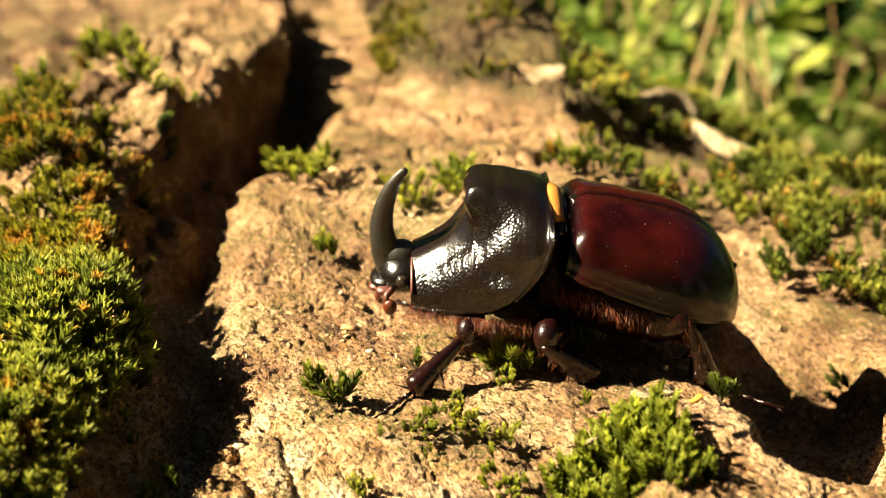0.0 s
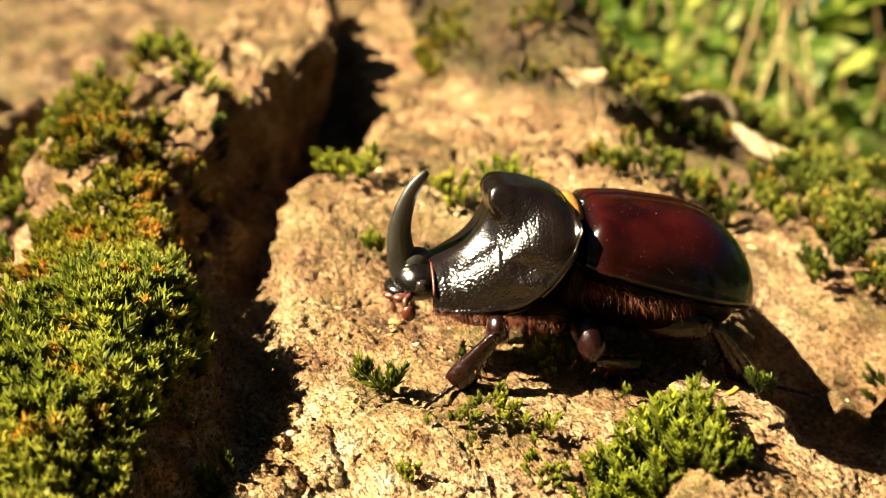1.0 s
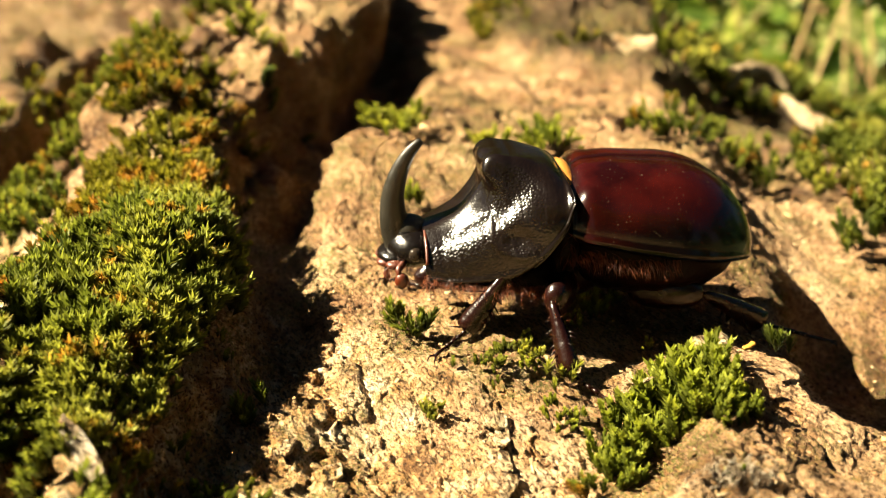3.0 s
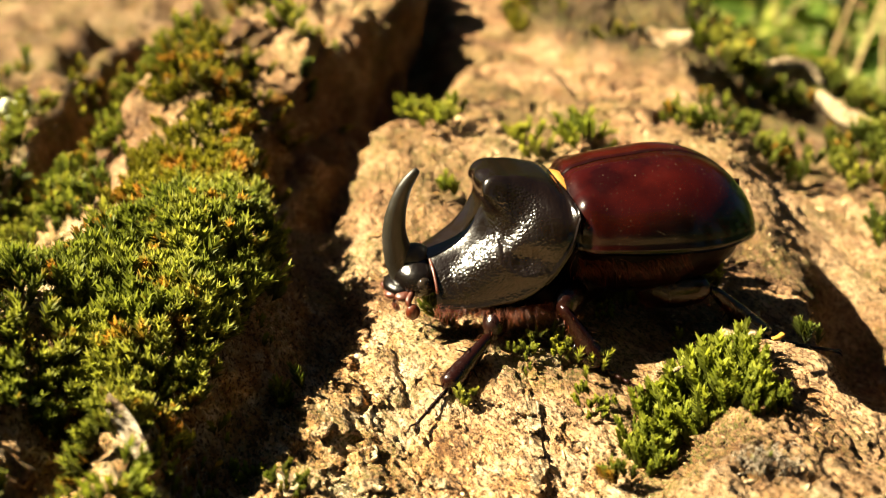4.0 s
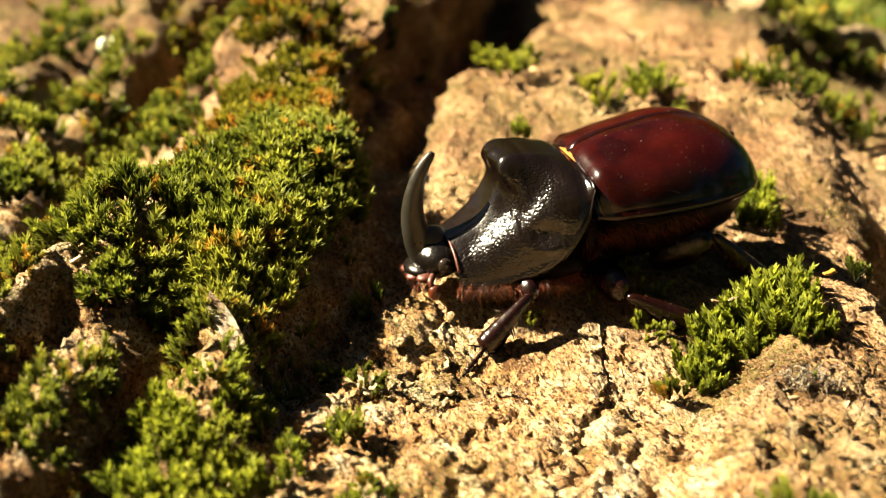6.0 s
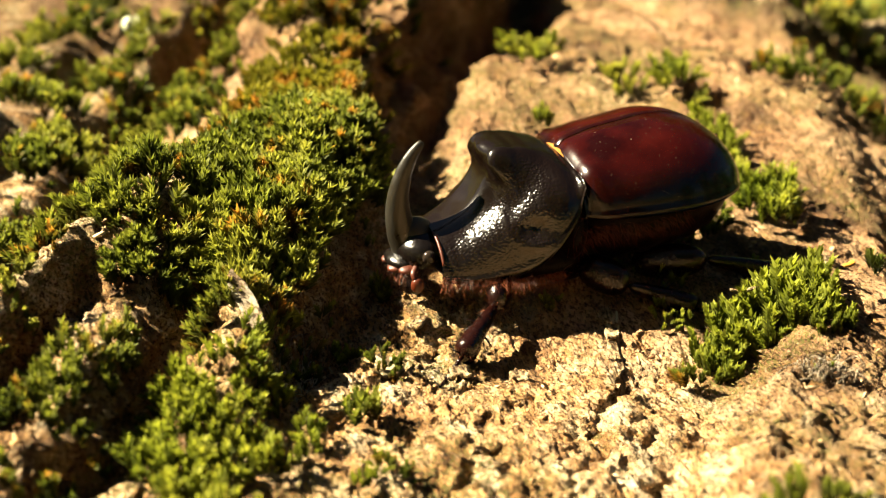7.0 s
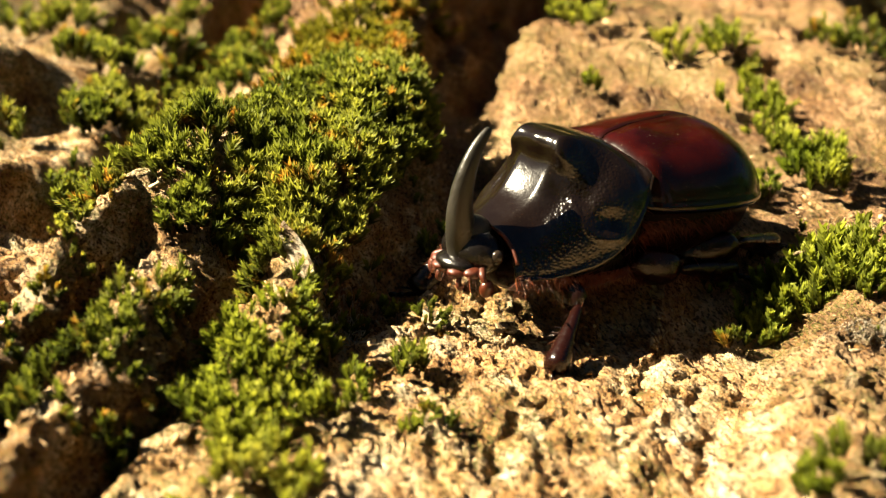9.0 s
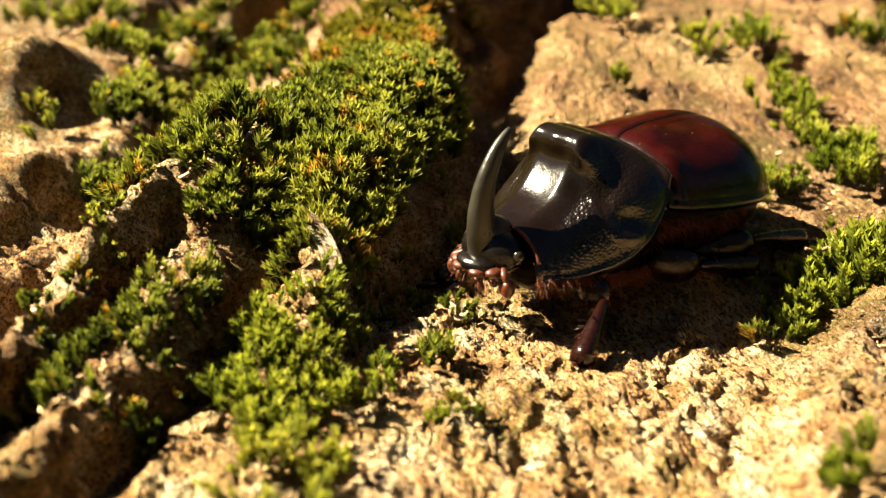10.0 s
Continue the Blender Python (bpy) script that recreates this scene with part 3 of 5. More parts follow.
G = "dense cushion of yellow-green moss on the bark ridge"
S = "small scattered tufts of green moss on the bark"
O = "rusty orange and green moss on the bark ridge"
PATCHES = (
    # cx, cy, rx, ry, turn, spacing, kinds, size, material, label, lift
    (-33.2, 89, 7.7, 17, 4, 0.62, LOW, 1.25, MOSS, G, 0.9),
    (-31, 76, 4.2, 8, 0, 0.66, LOW, 1.1, MOSS, G, 0.3),
    (-39, 78, 5, 10, -6, 0.7, LOW, 1.1, MOSS, G, 0.8),
    (-27.6, 90, 1.3, 14, 3, 0.7, LOW, 1.1, MOSS, G, 0.0),
    (-27.8, 80, 2.6, 10, 0, 0.66, LOW, 1.0, MOSS, G, 0.0),
    (-26.8, 69, 2.0, 6, 0, 0.7, LOW, 0.9, MOSS, G, 0.0),
    (-38.5, 116, 7.5, 13, 0, 0.75, LOW, 1.15, MOSS_RUST, O, 0.6),
    (-43.5, 136, 7, 9, 0, 0.9, LOW, 1.25, MOSS_RUST, O, 0.4),
    (-51, 153, 3.4, 5, 0, 1.0, LOW, 1.3, MOSS_RUST, O, 0.2),
    (-24.2, 64, 1.7, 6, 0, 0.75, LOW, 0.8, MOSS, G, 0.0),
    (-26, 48, 2.6, 8, 8, 0.72, LOW, 0.95, MOSS_FRESH, G, 0.2),
    (-22.3, 49, 2.4, 4, 0, 0.72, LOW, 0.9, MOSS_FRESH, G, 0.3),
    (-21, 40, 4, 5, 0, 0.75, LOW, 0.95, MOSS_FRESH, G, 0.3),
    (-36.5, 48, 2.2, 5, 0, 0.75, LOW, 0.9, MOSS, G, 0.2),
    (-42.8, 58, 1.0, 5, 0, 0.7, TINY, 1.2, MOSS, S, 0.0),
    (-41.5, 50, 1.3, 5, 0, 0.7, TINY, 1.3, MOSS, G, 0.0),
    (-34.4, 46, 1.8, 5, 0, 0.7, LOW, 0.8, MOSS, G, 0.1),
    (-28.4, 53, 1.5, 5, 0, 0.7, LOW, 0.85, MOSS_FRESH, G, 0.1),
    (-23.6, 57, 1.3, 4, 0, 0.7, LOW, 0.75, MOSS_FRESH, G, 0.0),
    (-19.6, 52, 1.2, 2.5, 0, 0.7, LOW, 0.7, MOSS_FRESH, S, 0.0),
    (-66, 124, 4, 8, 0, 1.0, LOW, 1.3, MOSS, G, 0.3),
    (-75, 142, 4, 9, 0, 1.1, LOW, 1.3, MOSS, G, 0.3),
    (-92, 160, 6, 10, 0, 1.3, LOW, 1.4, MOSS, G, 0.3),
    (-58, 142, 3, 8, 0, 1.1, LOW, 1.2, MOSS, G, 0.2),
    (-70, 168, 5, 8, 0, 1.2, LOW, 1.4, MOSS_RUST, O, 0.2),
    (-29.5, 67, 3.2, 6, 0, 0.68, LOW, 0.95, MOSS, G, 0.0),
    (-25.5, 56, 2.0, 4.5, 0, 0.75, LOW, 0.85, MOSS_FRESH, G, 0.1),
    (-35.5, 71, 4, 6, 0, 0.66, LOW, 1.05, MOSS, G, 0.5),
    (-33.6, 54, 1.1, 3.5, 8, 0.75, LOW, 0.8, MOSS, S, 0.0),
    (-37.2, 64, 1.5, 3, 0, 0.7, LOW, 0.9, MOSS, S, 0.1),
    (-68, 88, 2.5, 4, 0, 0.95, LOW, 1.1, MOSS, S, 0.2),
    (-54, 98, 3.5, 6, 0, 0.95, LOW, 1.2, MOSS, G, 0.3),
    (-44, 72, 4, 8, 0, 0.75, LOW, 1.05, MOSS, G, 0.3),
    (-35.5, 42, 4.5, 4, 0, 0.75, LOW, 0.9, MOSS, S, 0.2),
    (-33, 50, 1.7, 3.5, 10, 0.7, LOW, 0.85, MOSS, S, 0.2),
    (-64.5, 103, 4.5, 7, 0, 0.9, LOW, 1.3, MOSS, G, 0.8),
    (-72, 113, 5, 6, 0, 1.0, LOW, 1.35, MOSS, G, 0.6),
    (-82, 126, 6, 5, 0, 1.1, LOW, 1.3, MOSS, S, 0.4),
    (-57, 84, 2.6, 6, 0, 0.95, LOW, 1.1, MOSS, G, 0.3),
    (-90, 150, 6, 8, 0, 1.3, LOW, 1.3, MOSS, S, 0.3),
    (-62, 132, 4, 6, 0, 1.2, LOW, 1.3, MOSS, S, 0.2),
    (-60, 166, 6, 6, 0, 1.2, LOW, 1.6, MOSS, S, 0.5),
    (-52, 188, 5, 6, 0, 1.3, LOW, 1.6, MOSS, S, 0.5),
    (-64, 208, 6, 7, 0, 1.4, LOW, 1.7, MOSS, S, 0.4),
    (-10, 250, 5, 16, 0, 2.4, LOW, 1.7, MOSS_RUST, O, 0.1),
    (9, 236, 5, 8, 0, 2.0, LOW, 1.5, MOSS_RUST, S, 0.1),
    (-5, 232, 5, 7, 0, 2.0, LOW, 1.4, MOSS_RUST, S, 0.1),
    (6, 208, 4, 5, 0, 2.2, LOW, 1.3, MOSS_RUST, S, 0.1),
    (26, 222, 6, 10, 0, 1.7, LOW, 1.8, MOSS, S, 0.3),
    (-37.5, 152, 2.6, 7, 8, 1.1, LOW, 1.7, MOSS, S, 0.3),
    (-35.5, 166, 2.0, 6, 8, 1.2, LOW, 1.6, MOSS, S, 0.2),
    (-101, 190, 9, 9, 0, 1.6, LOW, 1.5, MOSS, S, 0.3),
    (-68, 178, 5, 7, 0, 1.6, LOW, 1.5, MOSS_RUST, O, 0.3),
    (-55, 118, 5, 10, 0, 1.1, LOW, 1.3, MOSS, S, 0.3),
    (-94, 130, 7, 7, 0, 1.3, LOW, 1.4, MOSS, S, 0.3),
    (-16, 142, 4, 5, 0, 0.95, LOW, 1.15, MOSS_FRESH, S, 0.2),
    (-1, 135, 6, 4.5, -20, 0.95, LOW, 1.15, MOSS_FRESH, S, 0.2),
    (6.6, 120, 3.2, 6, 20, 0.9, LOW, 1.2, MOSS_FRESH, S, 0.2),
    (13.5, 108, 4, 7, 10, 0.8, LOW, 1.25, MOSS_FRESH, S, 0.4),
    (24, 156, 9, 10, 0, 1.4, LOW, 1.3, MOSS, S, 0.2),
    (41, 160, 9, 14, 0, 1.4, LOW, 1.4, MOSS, S, 0.2),
    (50, 145, 10, 10, 0, 1.4, LOW, 1.4, MOSS, S, 0.2),
    (42, 130, 8, 9, 0, 1.3, LOW, 1.3, MOSS, S, 0.2),
    (28, 199, 4.5, 6, 0, 1.1, LOW, 1.9, MOSS, S, 0.8),
    (38, 208, 5, 7, 0, 1.6, LOW, 1.5, MOSS, S, 0.2),
    (27, 206, 4, 5, 0, 1.4, LOW, 1.8, MOSS, S, 0.4),
    (60, 235, 12, 16, 0, 2.0, LOW, 2.2, MOSS, S, 0.5),
    (72, 205, 10, 16, 0, 1.8, LOW, 2.0, MOSS, S, 0.5),
    (66, 175, 9, 12, 0, 1.7, LOW, 1.8, MOSS, S, 0.4),
    (52, 268, 10, 16, 0, 2.2, LOW, 2.2, MOSS, S, 0.4),
    (58, 190, 6, 8, 0, 1.5, LOW, 1.7, MOSS, S, 0.4),
    (21.5, 85, 1.2, 1.6, 0, 0.8, LOW, 0.8, MOSS, S, 0.0),
    (47, 124, 5, 6, 0, 1.2, LOW, 1.2, MOSS, S, 0.2),
    (43, 113, 3, 4, 0, 1.1, LOW, 1.0, MOSS, S, 0.1),
)
for k, (cx, cy, rx, ry, turn, spacing, kinds, size, mat, label, lift) in enumerate(PATCHES):
    moss_patch("moss_cushion", cx, cy, rx, ry, turn, spacing, kinds, size, mat, label, lift, 0.55, k + 3)

# thin scatter of tiny shoots over the walked plate
TUFTS = ((-20.3, 79), (-4, 84), (-1.2, 84.5), (3.8, 84), (-6, 80.5), (1.4, 86), (-2, 97.5), (4.6, 94.6), (9, 99), (6, 97), (-13, 51), (-14.5, 49), (-9, 92), (8, 101), (0.5, 88), (-12, 121),
         (-24, 84), (-21.5, 70), (6.5, 71), (4.2, 79.5), (-17, 66), (10.8, 43), (14, 45), (11, 90), (-16.5, 58), (16, 66))
for k, (cx, cy) in enumerate(TUFTS):
    moss_patch("moss_tuft", cx, cy, 1.2 + 0.7 * ((k * 7) % 5) / 4, 1.3, k * 40, 0.62, TINY if k % 3 else LOW, 0.95, MOSS_FRESH if k % 2 else MOSS, "small green tuft of moss on bare bark", 0.0, 0.5, k + 60)


def tall_tuft(cx, cy, rx, ry, count, size, seed):
    """A tuft of upright shoots, each one a part."""
    rng = np.random.RandomState(seed)
    base = new("tall_moss_tuft")
    z0 = float(ground(cx, cy))
    base.location = Vector((cx, cy, z0)) * MM
    shapes = [moss_mesh("moss_shoot", g, MOSS_FRESH) for g in SPIKE]
    for k in range(count):
        r, a = math.sqrt(rng.rand()), rng.rand() * 6.283
        x, y = cx + rx * r * math.cos(a), cy + ry * r * math.sin(a)
        ob = new("moss_shoot", shapes[rng.randint(len(shapes))])
        ob.parent = base
        tilt = pose(0, 0, 0, -22 * r * math.sin(a) + rng.normal(0, 8), 22 * r * math.cos(a) + rng.normal(0, 8) - 6, rng.rand() * 360)
        s = size * (0.72 + 0.45 * rng.rand()) * (1.1 - 0.35 * r)
        ob.matrix_basis = Matrix.Translation(Vector((x - cx, y - cy, float(ground(x, y)) - z0 - 0.2)) * MM) @ tilt @ Matrix.Scale(s, 4)
    return tagged(base, "tall bright green tuft of upright moss shoots on bark", "moss", "tall moss tufts")


tall_tuft(12.6, 79.0, 4.2, 3.6, 130, 1.35, 5)
tall_tuft(8.8, 75.6, 2.2, 3.0, 45, 0.9, 6)
tall_tuft(16.0, 76.0, 2.6, 2.6, 40, 0.85, 7)


# ---- rhinoceros beetle, in its own space: x ahead, y to its left, z up, millimetres ----
beetle = tagged(new("rhinoceros_beetle"), "glossy black and mahogany horned beetle walking on bark", "beetle")


def lerp(v, xs, ys):
    """A smooth curve through stations."""
    xs, ys = np.asarray(xs, float), np.asarray(ys, float)
    m = np.gradient(ys, xs)
    k = np.clip(np.searchsorted(xs, v) - 1, 0, len(xs) - 2)
    h = xs[k + 1] - xs[k]
    t = np.clip((v - xs[k]) / h, 0, 1)
    return (2 * t**3 - 3 * t**2 + 1) * ys[k] + (t**3 - 2 * t**2 + t) * h * m[k] + (3 * t**2 - 2 * t**3) * ys[k + 1] + (t**3 - t**2) * h * m[k + 1]


PIVOT = np.array([1.0, 0.0, 1.0])

# abdomen with its wing cases turns about the waist
u, a = np.meshgrid(np.linspace(0, 1, 34), np.arange(36) * 2 * np.pi / 36, indexing="ij")
x = 0.6 - 16.9 * u
w = 7.4 * np.clip(1 - np.abs(2 * u - 0.98) ** 3.0, 0.0, 1) ** 0.5 * (0.93 + 0.07 * np.sin(np.pi * u))
w = np.maximum(w, 0.15)
top, low = -0.4 + 0 * u, -4.9 * np.clip(1 - np.abs(2 * u - 0.95) ** 2.6, 0.02, 1) ** 0.5
z = np.where(np.sin(a) > 0, 1.0 + 2.0 * np.sin(a), 1.0 + (low - 1.0) * np.abs(np.sin(a)) ** 0.85 * (1 + 0.03 * np.cos(u * 50)))
abdomen = part("abdomen", (np.stack([x, w * np.cos(a), z], -1).reshape(-1, 3) - PIVOT, sheet(34, 36, True)), SHELL, beetle, "dark red-brown segmented abdomen with russet hair")


def elytron(side):
    u, v = np.meshgrid(np.sin(np.linspace(0, np.pi / 2, 60)), np.linspace(0, 1, 40), indexing="ij")
    x = -0.15 - 17.05 * u
    e = np.clip((u - 0.45) / 0.55, 0, 1)
    close = np.maximum(1 - e**2.4, 0) ** 0.5
    half = lerp(u, [0, 0.05, 0.2, 0.45, 1], [6.0, 6.7, 7.3, 7.75, 7.75]) * close + 0.12
    rim = lerp(u, [0, 0.3, 0.7, 0.9, 1], [2.1, 1.3, 0.4, -0.3, -1.1])
    high = rim + (lerp(u, [0, 0.04, 0.15, 0.4, 0.7, 1], [5.9, 6.6, 7.1, 7.2, 7.0, 6.0]) - rim) * np.maximum(1 - e**2.0, 0) ** 0.5
    ang = np.pi / 2 * (1 - v)
    y = half * np.cos(ang) ** 0.97
    z = rim + (high - rim) * np.sin(ang) ** 0.97
    y = np.maximum(y, 0.05)
    # sunk seam beside the suture, shallow furrow along it, raised rim at the outer edge, shoulder bump
    z -= 0.16 * np.exp(-((y / 0.22) ** 2)) + 0.12 * np.exp(-(((y - 0.75) / 0.16) ** 2))
    bead = np.exp(-(((v - 0.965) / 0.022) ** 2))
    y = y + 0.22 * bead * close
    bulge = np.exp(-(((x + 1.3) / 1.3) ** 2) - ((y - 5.2) / 1.1) ** 2)
    z, y = z + 0.30 * bulge, y + 0.25 * bulge
    outer = np.stack([x, side * y, z], -1)
    # turned-in front and lower edges give the case its thickness
    inner = outer * (1, 0.955, 1) - (0, 0, 0.32)
    n = 60 * 40
    f = sheet(60, 40)
    border = np.concatenate([np.arange(40), 40 * np.arange(1, 60) + 39, 59 * 40 + np.arange(38, -1, -1)])
    wall = np.stack([border[:-1], border[1:], border[1:] + n, border[:-1] + n], -1)
    vv = np.concatenate([outer.reshape(-1, 3), inner.reshape(-1, 3)]) - PIVOT
    edge = np.maximum.reduce([smooth(0.42, 0.86, v), 0.8 * smooth(0.07, 0.0, v), smooth(0.06, 0.0, u), smooth(0.86, 1.0, u)])
    edge = np.clip(edge * (0.9 + 0.5 * fbm(x / 3, y / 2 + 3, 2)), 0, 1)
    return vv, np.concatenate([f, f[:, ::-1] + n, wall]), np.tile(edge.ravel(), 2)


for side in (1, -1):
    *geo, edge = elytron(side)
    case = part("wing_case", geo, RED, abdomen, "smooth glossy mahogany wing case with black borders")
    case.data.attributes.new("border", "FLOAT", "POINT").data.foreach_set("value", edge.astype(np.float32))
part("scutellum", joined(ball(np.array([-1.3, 0, 6.15]) - PIVOT, (1.2, 1.0, 0.3))), BLACK, abdomen, "small black triangular plate between the wing cases")
rng = np.random.RandomState(3)
roots = [(0.2 - 15.5 * s, sd * (5.6 + 1.6 * math.sin(math.pi * s)) , 0.9 - 1.2 * rng.rand()) for s in 0.6 * rng.rand(420) for sd in (1, -1)]
part("hair_fringe", hairs(np.array(roots) - PIVOT, [(-0.3, 0.6 * np.sign(r[1]), -0.8) for r in roots], 0.6 + 1.0 * rng.rand(len(roots)), 0.032, rng, 0.5), HAIR, abdomen, "russet hair along the abdomen")

part("waist", joined(ball((0.4, 0, 0.6), (2.0, 6.0, 4.6), 18, 26)), SHELL, beetle, "dark red-brown waist between shield and wing cases")
rt = rng.normal(0, 1, (420, 3)) * (0.5, 1, 1)
rt /= np.linalg.norm(rt * (2, 1, 1), axis=1, keepdims=True)
rt = rt[rt[:, 2] < 0.35]
part("waist_hair", hairs(rt * (2.0, 6.0, 4.6) + (0.4, 0, 0.6), rt + (0, 0, -0.3), 0.5 + 0.9 * rng.rand(len(rt)), 0.05, rng), HAIR, beetle, "russet hair at the waist")
# chest below, which carries the legs
part("breast", joined(ball((1.0, 0, -2.7), (6.0, 4.9, 3.3)), ball((7.6, 0, -2.2), (4.2, 4.2, 3.0))), SHELL, beetle, "dark hairy underside")


def pronotum():
    """The shield: a dome with sloping cheeks, a scooped front, a dented flank and a three-lobed hump."""
    rows, cols = 120, 160
    u, v = np.meshgrid(np.linspace(0, 1, rows), np.linspace(-1, 1, cols), indexing="ij")
    x = 0.3 + 12.0 * u
    half = lerp(x, [0.3, 1.5, 3, 5, 7.5, 10, 12.3], [6.3, 6.95, 7.2, 7.0, 6.25, 5.25, 4.25])
    rim = lerp(x, [0.3, 1.0, 2.0, 4.0, 5.5, 8, 12.3], [5.1, 3.3, 1.8, -0.4, -1.3, -2.0, -2.3])
    y = half * np.sin(np.pi / 2 * v)
    ay = np.abs(y)

    crest = lerp(x, [0.3, 1.2, 3.0, 5.0, 6.2, 6.8, 7.5, 8.3, 9.4, 10.8, 12.3], [6.0, 6.9, 7.6, 7.9, 7.75, 6.8, 5.5, 4.3, 3.0, 1.95, 1.25])
    side = lerp(x, [0.3, 1.2, 2.4, 3.6, 5.0, 6.5, 8.0, 10.0, 12.3], [6.0, 6.9, 7.3, 6.7, 5.4, 4.0, 2.8, 1.6, 1.0])
    nearer = smooth(5.5, 7.6, x)
    crest = crest + (side - crest) * smooth(2.2 - 0.8 * nearer, 5.0 - 1.4 * nearer, ay)
    full = 2.15 + 3.0 * np.exp(-(((x - 7.0) / 3.0) ** 2))
    z = rim + (crest - rim) * np.maximum(1 - (ay / half) ** full, 0.0) ** (0.5 + 0.1 * smooth(7, 11, x))
    # the hollow before the hump is deepest in the middle; the flank has a shallow dent
    z = z - 0.55 * np.exp(-((y / 2.4) ** 2) - ((x - 8.6) / 1.5) ** 2)
    z = z - 0.35 * np.exp(-(((ay - 5.0) / 0.8) ** 2) - ((x - 6.2) / 1.1) ** 2)
    # three lobes that jut over the scoop
    lobe = 0.55 * np.exp(-((y / 3.9) ** 8)) + 0.32 * sum(np.exp(-(((y - c) / 1.2) ** 2)) for c in (-3.1, 0, 3.1))
    crown = np.exp(-(((x - 6.5) / 0.6) ** 2)) * smooth(5.4, 4.2, np.abs(y))
    x = x + 1.25 * lobe * crown * smooth(4.6, 6.6, z)
    z = z + 0.34 * lobe * crown
    # side pit, fold and outer bead
    pit = np.exp(-(((x - 4.9) / 1.2) ** 2) - ((z - 2.1) / 0.8) ** 2) * smooth(4.5, 5.5, np.abs(y))
    fold = np.exp(-(((x - 4.7) / 1.5) ** 2) - ((z - 0.7 - 0.12 * (x - 4.7) ** 2) / 0.5) ** 2) * smooth(4.5, 5.5, np.abs(y))
    y = y + np.sign(y) * (0.30 * fold - 0.5 * pit)
    bead = np.exp(-(((np.abs(v) - 0.97) / 0.02) ** 2))
    y, z = y + np.sign(y) * 0.22 * bead, z - 0.12 * bead
    back = np.exp(-(((u - 0.02) / 0.018) ** 2))
    z = z + 0.2 * back
    # wrinkles and punctures, coarsest on the flank
    coarse = smooth(2.4, 3.8, np.abs(y)) * smooth(1.5, 4.0, x)
    rough = (0.5 + 0.5 * smooth(3, 7, x)) * smooth(2.6, 4.2, np.abs(y)) * (1 - 0.6 * bead)
    z = z + rough * 0.05 * fbm(x * 2.3, (y + z) * 2.3 + 7, 3, 0.75)
    outer = np.stack([x, y, z], -1).reshape(-1, 3)
    inner = np.stack([x - 0.25, y * 0.93, np.minimum(z - 0.5, z * 0.9)], -1).reshape(-1, 3)
    n, f = rows * cols, sheet(rows, cols)
    border = np.concatenate([np.arange(cols), cols * np.arange(1, rows) + cols - 1, (rows - 1) * cols + np.arange(cols - 2, -1, -1), cols * np.arange(rows - 2, -1, -1)])
    wall = np.stack([border[1:], border[:-1], border[:-1] + n, border[1:] + n], -1)
    return np.concatenate([outer, inner]), np.concatenate([f[:, ::-1], f + n, wall]), np.tile((0.15 + 0.85 * coarse).ravel(), 2)


*geo, coarse = pronotum()
shield = part("pronotum", geo, BLACK, beetle, "black punctured shield with a scooped front and three-lobed hump")
shield.data.attributes.new("coarse", "FLOAT", "POINT").data.foreach_set("value", coarse.astype(np.float32))
arc = np.linspace(-1.3, 1.3, 30)
part("collar", tube(np.stack([12.15 + 0 * arc, 4.3 * np.sin(arc), -1.9 + 3.05 * np.cos(arc)], -1), 0.15, 8), RUSTY, shield, "rusty orange membrane behind the head")
part("waist_membrane", tube(np.stack([-0.5 + 0 * arc, 4.4 * np.sin(arc * 0.62), 0.5 + 4.6 * np.cos(arc * 0.62)], -1), 0.75, 12), LEG, beetle, "dark membrane between shield and wing cases")
part("waist_membrane", tube(np.stack([0.2 + 0 * arc, 5.0 * np.sin(arc * 0.45), 0.8 + 4.8 * np.cos(arc * 0.45)], -1), 0.95, 12), YELLOW, beetle, "ochre membrane between shield and wing cases")
part("head", joined(ball((13.0, 0, -0.9), (2.3, 2.9, 1.9)), ball((14.6, 0, -1.7), (1.5, 2.0, 0.8)), ball((13.4, 0, 0.3), (1.5, 1.5, 1.0))), HEAD, shield, "small black head")
horn_line = curve((13.9, 0, -0.8), (14.55, 0, 1.0), (14.8, 0, 3.2), (14.4, 0, 5.4), (13.55, 0, 7.3), (12.45, 0, 8.65), n=26)
s = np.linspace(0, 1, 26)
part("horn", tube(horn_line, 1.36 * (1 - s) ** 0.8 * (1 - 0.12 * np.sin(s * 3.1)) + 0.24, 18, 0.78, 4, 0.03), HORN, shield, "matt black horn curving backwards")
part("horn_base", joined(ball((13.3, 0, 0.4), (1.7, 1.35, 1.5)), ball((12.6, 0, 0.2), (1.3, 1.2, 1.1))), HORN, shield)
